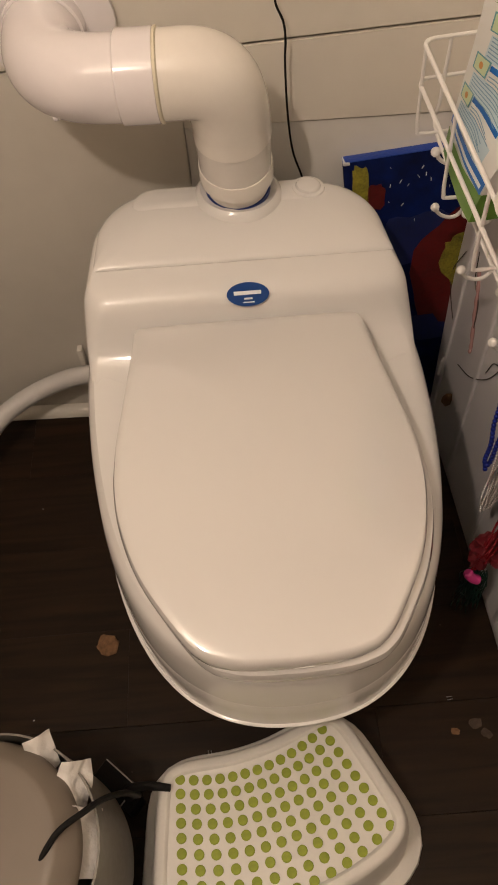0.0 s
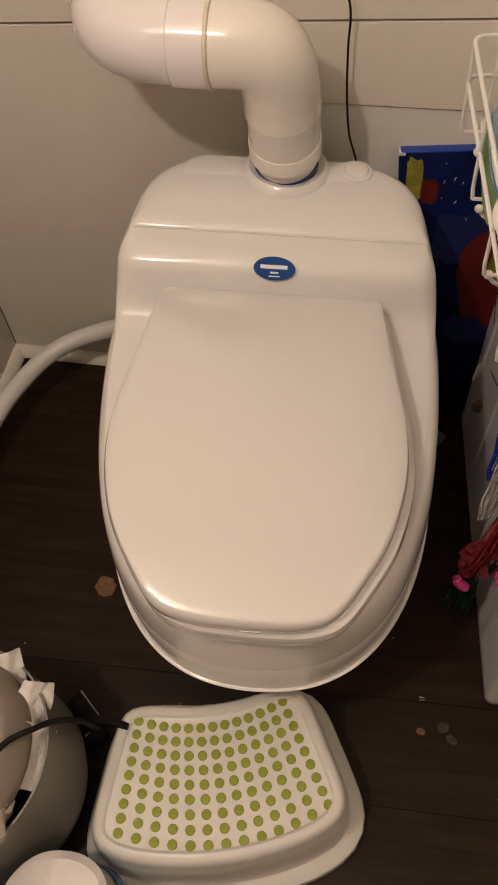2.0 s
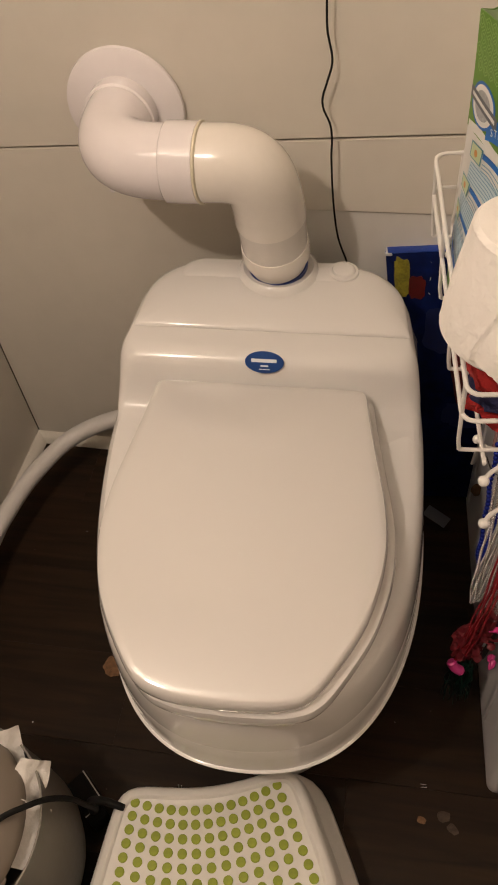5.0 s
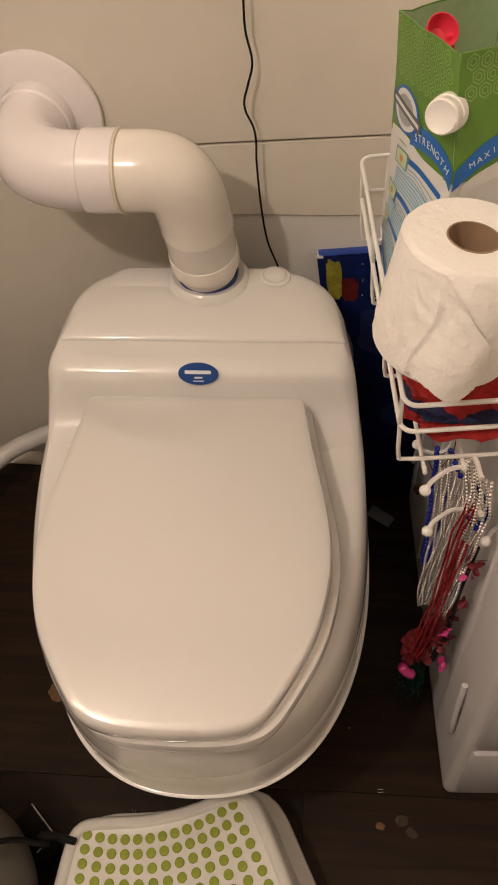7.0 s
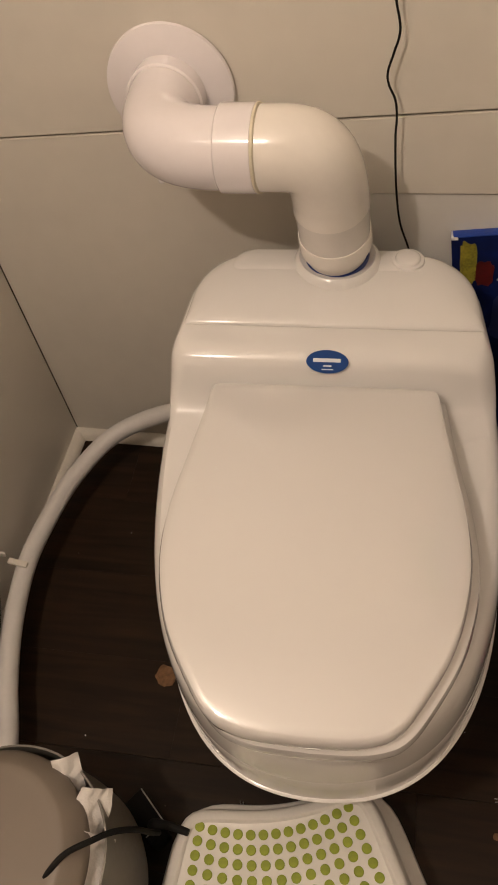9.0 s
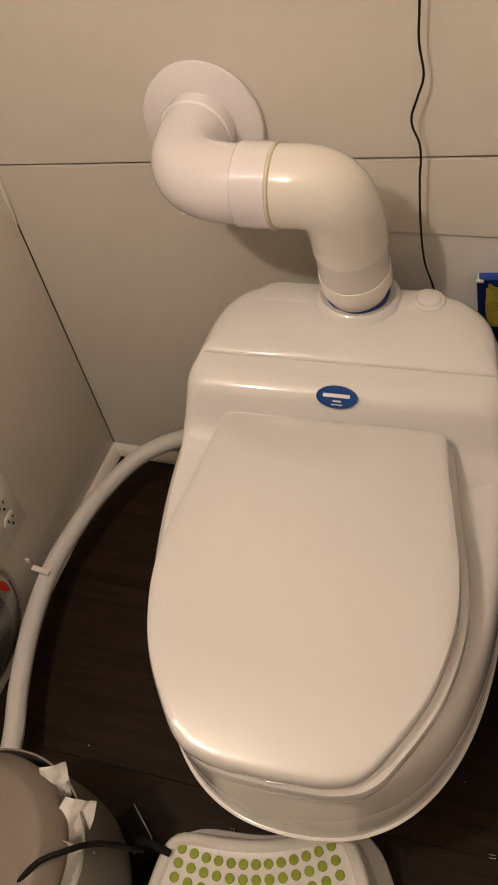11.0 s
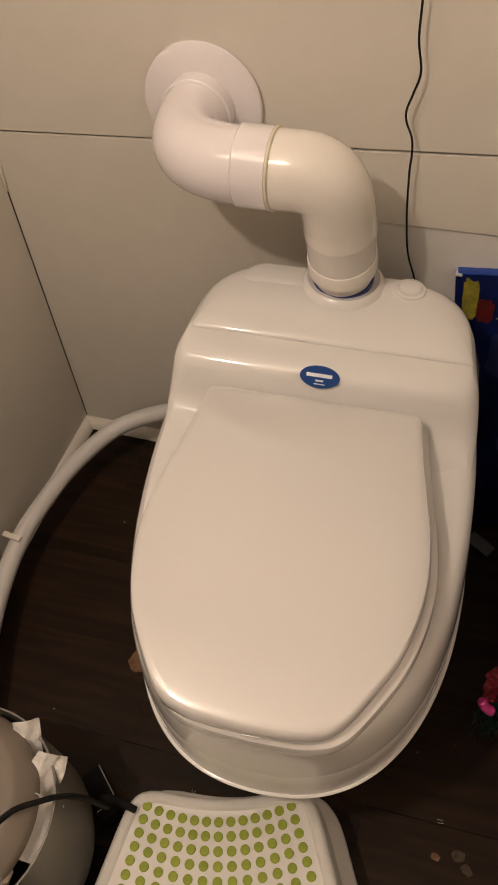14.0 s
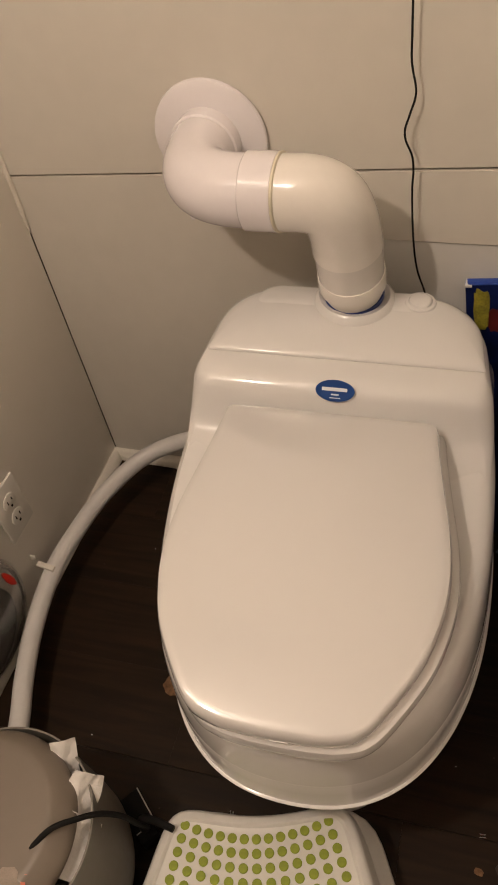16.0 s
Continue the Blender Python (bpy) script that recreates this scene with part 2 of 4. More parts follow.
def box(sx, sy, sz, m=None, bevel=0.0, seg=2, bm=None):
    b = bmesh.new()
    bmesh.ops.create_cube(b, size=1, matrix=Matrix.Diagonal((sx, sy, sz, 1)))
    if bevel:
        bmesh.ops.bevel(b, geom=b.edges[:], offset=bevel, segments=seg, affect="EDGES", profile=0.5)
    if m:
        bmesh.ops.transform(b, matrix=m, verts=b.verts)
    if bm is None:
        return b
    me = bpy.data.meshes.new("tmp")
    b.to_mesh(me)
    b.free()
    bm.from_mesh(me)
    bpy.data.meshes.remove(me)
    return bm


def ball(bm, centre, r, level=1):
    bmesh.ops.create_icosphere(bm, subdivisions=level, radius=r, matrix=Matrix.Translation(centre))
    return bm


def rough(bm, amount, scale, seed=0.0):
    for v in bm.verts:
        v.co += noise.noise_vector(v.co * scale + Vector((seed, seed * 1.7, 3.1))) * amount
    return bm


def slab(outline, thick, m=None):
    """A flat plate with the outline in its xy plane, from z = 0 to thick."""
    m = m or Matrix()
    return ring_loft([[m @ Vector((x, y, z)) for x, y in outline] for z in (0, thick)])


def ellipse(a, b, n=32, cx=0.0, cy=0.0):
    return [(cx + a * math.cos(2 * math.pi * k / n), cy + b * math.sin(2 * math.pi * k / n)) for k in range(n)]


def rounded_rect(w, y0, y1, r, n=10):
    """Outline of a rectangle from -w to w and y0 to y1 with rounded corners."""
    out = []
    r0, r1 = (r, r) if not isinstance(r, tuple) else r
    for cx, cy, rr, a0 in ((w - r0, y0 + r0, r0, -90), (w - r1, y1 - r1, r1, 0), (-w + r1, y1 - r1, r1, 90), (-w + r0, y0 + r0, r0, 180)):
        for k in range(n + 1):
            a = radians(a0 + 90 * k / n)
            out.append((cx + rr * math.cos(a), cy + rr * math.sin(a)))
    return out


# ---- room ----
# X_RIGHT is assumed: the unseen east wall stands close to throw light back west.
X_LEFT, X_RIGHT, Y_BACK, Y_REAR, TOP = -0.573, 0.74, 0.0, -2.1, 2.22


def seam(x):
    return 0.693 + 0.05 * (x - 0.07)


floor = tagged(part("floor", box(2.5, 2.4, 0.05, pose(-0.25, -1.05, -0.031)), GAP), "dark brown wood-look plank floor with crumbs", "floor", kind="structure")
wall = tagged(thing("wall_north", Matrix(), "", "wall", kind="structure"), "white-painted board wall with a dark joint")
part("backing", box(1.75, 0.06, 2.5, pose(0.2, 0.048, 1.22)), GAP, wall)


def board(name, quad, mat, y=-0.0, thick=0.012):
    """A wall board on the north wall from its corners (x, z)."""
    bm = ring_loft([[Vector((x, yy, z)) for x, z in quad] for yy in (y, y + thick)])
    bmesh.ops.bevel(bm, geom=bm.edges[:], offset=0.0012, segments=2, affect="EDGES")
    return part(name, bm, mat, wall)


g = 0.0015
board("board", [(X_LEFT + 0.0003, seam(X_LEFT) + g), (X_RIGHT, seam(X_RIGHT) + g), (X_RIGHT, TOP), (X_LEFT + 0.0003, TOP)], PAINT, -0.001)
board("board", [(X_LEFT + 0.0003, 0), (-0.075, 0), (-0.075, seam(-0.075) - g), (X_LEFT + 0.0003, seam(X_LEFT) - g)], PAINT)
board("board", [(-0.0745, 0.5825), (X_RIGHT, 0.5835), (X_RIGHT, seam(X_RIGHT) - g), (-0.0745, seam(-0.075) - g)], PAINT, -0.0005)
board("board", [(-0.0745, 0), (X_RIGHT, 0), (X_RIGHT, 0.5825), (-0.0745, 0.5817)], PAINT_LOW, 0.003)

west = tagged(thing("wall_west", Matrix(), "", "wall", kind="structure"), "white-painted smooth panel wall")
# The paler paint carries this wall's brightness in its colour.
part("panel", box(0.05, 1.0, 2.5, pose(X_LEFT - 0.025, -0.5011, 1.22), 0.001), PAINT_LIFTED, west)
part("return_panel", box(0.66, 0.05, 2.5, pose(X_LEFT - 0.385, -0.97, 1.22), 0.001), PAINT_LIFTED, west)
part("far_panel", box(0.05, 1.25, 2.5, pose(-1.30, -1.6, 1.22), 0.001), PAINT_LIFTED, west)
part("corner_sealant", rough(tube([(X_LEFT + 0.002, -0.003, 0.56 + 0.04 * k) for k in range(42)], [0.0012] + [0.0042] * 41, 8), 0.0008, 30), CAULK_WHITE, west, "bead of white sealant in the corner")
# Unseen wall added near and pale as a reflector for the west side.
east = tagged(part("wall_east", box(0.05, 2.3, 2.5, pose(X_RIGHT + 0.025, -1.05, 1.22)), PAINT_LIFTED), "unseen plain wall, pale to bounce light", "wall", kind="structure")
# Unseen wall closing the room, kept dark so less light returns.
south = tagged(part("wall_south", box(2.4, 0.05, 2.5, pose(-0.15, Y_REAR - 0.025, 1.22)), DARK_WALL), "unseen plain wall, dark to cut bounced light", "wall", kind="structure")
ceiling = tagged(part("ceiling", box(2.5, 2.4, 0.05, pose(-0.25, -1.05, TOP + 0.025)), CEILING), "plain white-painted ceiling", "ceiling", kind="structure")


def quarter_round(a, b, inward, r=0.018):
    """Trim along the floor from a to b, its flat backs to the wall and the floor."""
    a, b, n = Vector(a), Vector(b), Vector(inward)
    prof = [(0, 0)] + [(r * math.cos(t), r * math.sin(t)) for t in [k * math.pi / 16 for k in range(9)]]
    return ring_loft([[p + n * u + Vector((0, 0, v)) for u, v in prof] for p in (a, b)])


tagged(part("baseboard", quarter_round((X_LEFT, -0.0012, -0.004), (X_RIGHT, -0.0012, -0.004), (0, -1, 0), 0.021), TRIM), "white quarter-round floor trim, slightly dirty", "trim", kind="structure")
tagged(part("baseboard", quarter_round((X_LEFT, -0.002, -0.004), (X_LEFT, -1.0, -0.004), (1, 0, 0), 0.021), TRIM), "white quarter-round floor trim, slightly dirty", "trim", kind="structure")

lamp = thing("ceiling_lamp", pose(LAMP[0], LAMP[1], TOP), "white ceiling lamp holder with a bare bulb", "lamp")
DROP = LAMP[2] - TOP
part("holder", lathe([(0.055, 0), (0.055, -0.012), (0.03, -0.03), (0.012, -0.04)], 32), WIRE, lamp)
part("cord", tube([(0, 0, -0.03), (0, 0, DROP + 0.085)], 0.003, 8), WIRE, lamp)
part("socket", lathe([(0.008, DROP + 0.10), (0.017, DROP + 0.09), (0.018, DROP + 0.05), (0.014, DROP + 0.045)], 24), WIRE, lamp)

# ---- toilet ----
TOILET = pose(0.002, -0.283, 0, 0, 0, 4.5)


def lean(bm):
    """The toilet stands a little lower towards its right."""
    for v in bm.verts:
        v.co.z -= 0.05 * v.co.x * min(1.0, max(0.0, v.co.z / 0.45))
    return bm


HALF = [(0, -0.405), (0.055, -0.399), (0.1, -0.380), (0.14, -0.347), (0.174, -0.295), (0.198, -0.23), (0.212, -0.16), (0.218, -0.08),
        (0.218, 0.0), (0.214, 0.08), (0.208, 0.15), (0.19, 0.2), (0.15, 0.218), (0, 0.22)]


def outline(half, n=60):
    right = spline([(x, y, 0) for x, y in half], n)
    return right + [Vector((-p.x, p.y, 0)) for p in right[-2:0:-1]]


def inset(pts, d):
    """The outline moved inwards by d."""
    n, out = len(pts), []
    for k, p in enumerate(pts):
        t = (pts[(k + 1) % n] - pts[k - 1]).normalized()
        out.append(p + Vector((-t.y, t.x, 0)) * d)
    return out


def at_z(pts, z):
    return [Vector((p.x, p.y, z(p) if callable(z) else z)) for p in pts]


def smooth(a, b, x):
    u = min(1.0, max(0.0, (x - a) / (b - a)))
    return u * u * (3 - 2 * u)


toilet = thing("toilet", TOILET, "white glossy plastic waterless toilet with closed lid", "toilet")
OUT = outline(HALF, 130)
for _ in range(60):
    OUT = [(OUT[k - 1] + OUT[k] * 2 + OUT[(k + 1) % len(OUT)]) / 4 for k in range(len(OUT))]


def rim_z(off):
    return lambda p: 0.418 + off + 0.030 * smooth(-0.24, 0.03, p.y)


bm = ring_loft([at_z(inset(OUT, d), z) for d, z in (
    (0.010, 0.290), (0.006, 0.2745), (-0.0014, 0.2730), (-0.0024, 0.2738), (-0.0024, 0.2750), (-0.0012, 0.2758), (0.0012, 0.2762), (0.0016, 0.280), (0.0018, 0.31), (0.0022, 0.3348), (0.0025, 0.3358),
    (0.0028, 0.3366), (0.0028, 0.3378), (0.0029, 0.345), (0.0034, 0.357), (0.0046, 0.374), (0.0064, 0.390),
    (0.009, rim_z(-0.014)), (0.013, rim_z(-0.006)), (0.019, rim_z(0)), (0.03, rim_z(0.002)), (0.06, rim_z(0.0)), (0.1, rim_z(0.0)))])
part("shell", lean(bm), SHELL, toilet)
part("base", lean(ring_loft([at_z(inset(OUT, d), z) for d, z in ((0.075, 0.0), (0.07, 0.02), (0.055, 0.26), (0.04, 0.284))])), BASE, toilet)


def droop(bm):
    """The shoulders of the tank fall away towards both sides."""
    for v in bm.verts:
        if v.co.z < 0.47:
            v.co.z -= 0.6 * max(0.0, abs(v.co.x) - 0.191) * smooth(0.465, 0.446, v.co.z)
        if v.co.z > 0.50:
            v.co.z -= 0.5 * max(0.0, abs(v.co.x) - 0.115) ** 2 * smooth(0.50, 0.525, v.co.z)
        v.co.x *= 1 - 0.05 * smooth(0.03, 0.16, v.co.y) * smooth(0.44, 0.50, v.co.z)
    return bm


def block(sections, n=12):
    return ring_loft([[Vector((x, y, z)) for x, y in rounded_rect(w, y0, y1, r, n)] for z, w, y0, y1, r in sections])


bm = block([(0.40, 0.1950, -0.075, 0.219, (0.006, 0.06)), (0.438, 0.1995, -0.068, 0.219, (0.006, 0.06)), (0.4425, 0.2010, -0.050, 0.219, (0.006, 0.06)), (0.4464, 0.2025, -0.031, 0.219, (0.007, 0.06)), (0.4495, 0.2032, -0.0155, 0.219, (0.008, 0.061)),
            (0.4535, 0.2037, -0.0030, 0.219, (0.010, 0.062)), (0.460, 0.2038, 0.0090, 0.219, (0.013, 0.066)), (0.470, 0.2034, 0.0185, 0.219, (0.018, 0.072)), (0.49, 0.2016, 0.0275, 0.219, (0.024, 0.078)), (0.508, 0.1995, 0.0335, 0.219, (0.028, 0.08)),
            (0.515, 0.1980, 0.0375, 0.219, (0.03, 0.08)), (0.5205, 0.1958, 0.0430, 0.219, (0.028, 0.08)), (0.5245, 0.1930, 0.0510, 0.219, (0.024, 0.08)), (0.5270, 0.1905, 0.0620, 0.219, (0.018, 0.08)), (0.5290, 0.1880, 0.084, 0.219, (0.010, 0.08))])
part("tank_housing", lean(droop(bm)), SHELL, toilet)
bm = block([(0.525, 0.1865, 0.0905, 0.2185, (0.004, 0.078)), (0.5298, 0.1895, 0.0872, 0.2195, (0.004, 0.080)), (0.5315, 0.1890, 0.0876, 0.219, (0.006, 0.080)), (0.5335, 0.1870, 0.0900, 0.218, (0.008, 0.078)), (0.5360, 0.1830, 0.0955, 0.216, (0.012, 0.074)),
            (0.5385, 0.1770, 0.1040, 0.213, (0.018, 0.068)), (0.5412, 0.1680, 0.1170, 0.209, (0.022, 0.058)), (0.5435, 0.155, 0.133, 0.204, (0.024, 0.044)), (0.5450, 0.138, 0.149, 0.198, (0.018, 0.028)), (0.5456, 0.11, 0.162, 0.190, (0.010, 0.012))])
bmesh.ops.translate(bm, verts=bm.verts, vec=(0.002, 0, 0))
part("tank_cover", lean(droop(bm)), SHELL, toilet)
part("groove", lean(droop(block([(0.524, 0.186, 0.0885, 0.217, (0.004, 0.078)), (0.529, 0.186, 0.0885, 0.217, (0.004, 0.078))]))), BASE, toilet)
bm = block([(0.538, 0.124, 0.170, 0.2150, (0.012, 0.03)), (0.5450, 0.1215, 0.1725, 0.2135, (0.012, 0.03)), (0.5464, 0.1190, 0.1755, 0.212, (0.012, 0.03)), (0.5472, 0.1150, 0.1795, 0.2095, (0.012, 0.026)), (0.5475, 0.109, 0.185, 0.205, (0.010, 0.010))])
bmesh.ops.translate(bm, verts=bm.verts, vec=(-0.008, 0, 0))
part("raised_platform", lean(bm), SHELL, toilet)
NECK = Vector((0.006, 0.194, 0.5525))
part("pipe_collar", lean(lathe([(0.062, -0.02), (0.057, -0.008), (0.053, -0.001), (0.049, 0.002), (0.045, 0.0)], 48, Matrix.Translation(NECK))), SHELL, toilet)
part("button", lean(lathe([(0.022, -0.004), (0.0205, 0.0006), (0.0165, 0.0014), (0.0158, 0.0030), (0.0145, 0.0046), (0.011, 0.0056), (0.0, 0.0060)], 40, Matrix.Translation((0.096, 0.194, 0.5475)))), SHELL, toilet)

# lid, seat and hinge line
LID_HALF = [(0, -0.4000), (0.045, -0.3980), (0.070, -0.3930), (0.088, -0.3845), (0.1065, -0.3645), (0.139, -0.311), (0.1565, -0.262), (0.1650, -0.21), (0.1630, -0.155),
            (0.1540, -0.10), (0.1455, -0.05), (0.1402, -0.012), (0.1385, 0.004), (0.1355, 0.0128), (0.127, 0.0162), (0.100, 0.0170), (0, 0.0175)]
LO = [p + Vector((-0.004, 0, 0)) for p in outline(LID_HALF, 90)]


def shrink(pts, d):
    """The outline drawn in by d towards its middle."""
    c = Vector((-0.003, -0.19, 0))
    return [c + (p - c) * (1 - d / 0.165) for p in pts]


def nose(p):
    """How far the lid's front bends down."""
    d = max(0.0, -0.245 - p.y + 0.06 * p.x)
    return 0.155 * d * d / 0.30


def lid_z(off):
    return lambda p: 0.4885 + off + 0.0135 * smooth(-0.28, 0.0, p.y) - nose(p)


rings = [at_z(shrink(LO, d), lid_z(z)) for d, z in ((0.008, -0.024), (0.0015, -0.0225), (-0.0002, -0.018), (-0.0005, -0.010), (0.0006, -0.0055), (0.0022, -0.0018), (0.0045, -0.0005), (0.010, 0.0001),
                                                  (0.02, 0.0004))]
centre = Vector((0, -0.17, 0))
for k in range(1, 20):
    f = 1 - k / 20
    rings.append([Vector(((p.x - centre.x) * f, (p.y - centre.y) * f + centre.y, 0)) for p in shrink(LO, 0.02)])
    rings[-1] = [Vector((p.x, p.y, lid_z(0.0004)(p) + 0.0035 * (1 - f * f))) for p in rings[-1]]
part("lid", lean(ring_loft(rings)), LID, toilet, "smooth white closed lid")
SO = [p + Vector((0.0065, 0.002, 0)) for p in shrink(LO, -0.0035)]
bm = ring_loft([at_z(shrink(SO, d), lid_z(z)) for d, z in ((0.02, -0.052), (0.004, -0.050), (0.0, -0.044), (-0.001, -0.036), (0.001, -0.029), (0.006, -0.026), (0.02, -0.0255))])
part("seat", lean(bm), LID, toilet, "white seat under the lid")
part("lid_catch", lean(box(0.02, 0.003, 0.0022, pose(0.004, -0.3995, 0.4600), 0.0008)), LID, toilet)
# badge on the tank
bm = slab(ellipse(0.0255, 0.0145, 40), 0.0012, pose(0.0, 0.0375, 0.5195, 58, 0, 0))
badge = part("badge", lean(bm), BADGE, toilet, "blue oval maker's badge with pale print")
for (cx, cy, sx, sy) in ((-0.0005, 0.002, 0.033, 0.0046), (0.0, -0.0050, 0.010, 0.0022), (0.0, -0.0095, 0.014, 0.0012)):
    part("print", lean(box(sx, sy, 0.0004, pose(0.0, 0.0375, 0.5195, 58, 0, 0) @ pose(cx, cy, 0.0016))), BADGE_WHITE, badge)

# ---- vent pipe ----
vent = thing("vent_pipe", pose(0, 0, 0), "white plastic vent pipe with two elbows into the wall", "pipe")
N0 = TOILET @ Vector((NECK.x, NECK.y, NECK.z))
A1 = Vector((-0.009, -0.118, 0.685))
PZ, PY = 0.7375, -0.138
R = 0.0455


def bezier(a, b, c, d, u):
    return (1 - u) ** 3 * a + 3 * u * (1 - u) ** 2 * b + 3 * u * u * (1 - u) * c + u ** 3 * d


def straight(name, path, r, mat, label="", n=40):
    return part(name, tube(path, r, n), mat, vent, label)


UPN = (A1 - N0).normalized()
straight("gasket", [N0 + UPN * 0.001, N0 + UPN * 0.009], 0.0415, BLUE_RUBBER, "blue rubber gasket")
straight("stub", [N0 + UPN * 0.004, N0 + UPN * 0.045], 0.0395, PVC_OLD)
straight("collar", [N0 + UPN * 0.024, N0 + UPN * 0.027, N0 + UPN * 0.046, N0 + UPN * 0.050, N0 + UPN * 0.0505], [0.0435, 0.0462, 0.0462, 0.0455, 0.043], PVC_OLD)
straight("coupling", [N0 + UPN * 0.045, N0 + UPN * 0.105], 0.0442, COUPLING)
corner = Vector((-0.011, PY + 0.002, PZ + 0.002))
start = N0 + UPN * 0.112
end = Vector((-0.066, PY, PZ))
bend = []
for k in range(17):
    u = k / 16
    bend.append(bezier(start, start.lerp(corner, 0.80), end.lerp(corner, 0.80), end, u))
straight("elbow", [N0 + UPN * 0.0955, N0 + UPN * 0.0965, N0 + UPN * 0.105] + bend + [end + Vector((-0.014, 0, 0))], [R - 0.003, R + 0.0004, R + 0.0004] + [R] * 18, PVC_OLD, "cream elbow")
straight("sealant", [end + Vector((-0.0105, 0, 0)), end + Vector((-0.012, 0, 0)), end + Vector((-0.0145, 0, 0)), end + Vector((-0.016, 0, 0))], [R, R + 0.0022, R + 0.002, R], CAULK, "bead of cream sealant")
h0, h1 = end + Vector((-0.0145, 0, 0)), end + Vector((-0.056, 0, 0))
straight("hub", [h0, h0 + Vector((-0.001, 0, 0)), h1 + Vector((0.002, 0, 0)), h1], [R + 0.0005, R + 0.002, R + 0.002, R + 0.0002], PVC)
w0, wc, w1 = h1 + Vector((0.004, 0, 0)), Vector((-0.216, PY, PZ - 0.002)), Vector((-0.216, -0.026, 0.735))
bend = []
for k in range(15):
    u = k / 14
    bend.append(bezier(w0, w0.lerp(wc, 0.72), w1.lerp(wc, 0.72), w1, u))
straight("wall_elbow", bend, R - 0.001, PVC)
straight("wall_hub", [w1 + Vector((0, -0.012, 0)), w1 + Vector((0, -0.010, 0)), Vector((w1.x, 0.03, w1.z))], [R, R + 0.002, R + 0.002], PVC)
part("flange", lathe([(0.03, -0.006), (0.079, -0.006), (0.081, -0.002), (0.080, 0.002), (0.072, 0.006), (0.05, 0.009), (0.03, 0.009)], 64,
                     pose(w1.x, -0.008, w1.z, 90, 0, 0)), PVC, vent, "round white wall flange")
nub = part("nub", ball(bmesh.new(), (-0.196, -0.150, 0.705), 0.004, 2), PVC, vent)

# ---- drain hose along the wall ----
hose = thing("drain_hose", Matrix(), "pale grey flexible drain hose curving along the wall", "hose")
HP = spline([(-0.12, -0.07, 0.17), (-0.25, -0.045, 0.152), (-0.345, -0.035, 0.128), (-0.445, -0.075, 0.10), (-0.500, -0.165, 0.085), (-0.522, -0.26, 0.079), (-0.528, -0.35, 0.077),
             (-0.513, -0.455, 0.073), (-0.485, -0.55, 0.070), (-0.452, -0.635, 0.068), (-0.43, -0.74, 0.062)], 90)
part("hose_tube", tube(HP, 0.0165, 20), HOSE, hose)
part("clip", box(0.034, 0.010, 0.006, pose(-0.534, -0.356, 0.0965, 0, 8, -4), 0.001), TRIM, hose, "white clip on the hose")
part("clip", box(0.009, 0.014, 0.040, pose(-0.307, -0.0085, 0.160), 0.001), TRIM, hose)
part("screw_tab", box(0.010, 0.004, 0.012, pose(-0.568, -0.342, 0.094), 0.001), TRIM, hose)

# ---- cable on the wall ----
cable = thing("power_cable", Matrix(), "thin black cable hanging loosely down the wall", "cable")
CP = spline([(0.060, -0.010, 1.6), (0.058, -0.014, 1.25), (0.056, -0.017, 0.95), (0.0555, -0.018, 0.875), (0.0555, -0.018, 0.838), (0.0610, -0.018, 0.803), (0.0545, -0.018, 0.777), (0.0485, -0.018, 0.757), (0.0495, -0.018, 0.742),
             (0.0575, -0.018, 0.722), (0.0595, -0.018, 0.70), (0.0585, -0.018, 0.674), (0.0605, -0.018, 0.61), (0.0665, -0.018, 0.553), (0.0785, -0.018, 0.512), (0.085, -0.018, 0.48), (0.088, -0.02, 0.40)], 140)
part("cord", tube(CP, 0.0014, 8), BLACK, cable)

# ---- step stool ----
SM = pose(0, 0, 0)
stool = thing("step_stool", SM, "white plastic child's step stool with green grip dots", "stool")
TL, TR, BR, BL = Vector((-0.146, -0.688, 0)), Vector((0.081, -0.623, 0)), Vector((0.170, -0.782, 0)), Vector((-0.150, -0.872, 0))


def stool_at(u, v):
    """A place on the stool's top: u across, v from the toilet's side to the front."""
    a, b = TL.lerp(TR, u), BL.lerp(BR, u)
    p = a.lerp(b, v)
    bow = 4 * u * (1 - u)
    d = (BL.lerp(BR, 0.5) - TL.lerp(TR, 0.5)).normalized()
    return p + d * bow * (0.022 + 0.010 * v)


def stool_ring(grow, z, n=16, corner=0.022):
    pts = [stool_at(k / n, 0) for k in range(n + 1)] + [stool_at(1, k / n) for k in range(1, n)] + [stool_at(1 - k / n, 1) for k in range(n + 1)] + [stool_at(0, 1 - k / n) for k in range(1, n)]
    for _ in range(9):
        pts = [(pts[k - 1] + pts[k] * 2 + pts[(k + 1) % len(pts)]) / 4 for k in range(len(pts))]
    pts = inset(pts, -grow)
    return [Vector((p.x, p.y, z)) for p in pts]


SG = -1
bm = ring_loft([stool_ring(SG * g, z) for g, z in ((0.034, 0.0), (0.036, 0.004), (0.036, 0.014), (0.034, 0.021), (0.029, 0.025), (0.020, 0.0265), (0.015, 0.0285), (0.0125, 0.034), (0.010, 0.09), (0.007, 0.116), (0.004, 0.122), (0.003, 0.134),
                                                   (0.000, 0.141), (-0.004, 0.144), (-0.0105, 0.1445), (-0.013, 0.143), (-0.0145, 0.1405), (-0.017, 0.1400))] + [[Vector((0.015, -0.765, 0.14)).lerp(p, q) for p in stool_ring(-0.017, 0.14)] for q in (0.6, 0.2, 0.02)])
part("step_body", bm, STOOL, stool)
bm = bmesh.new()
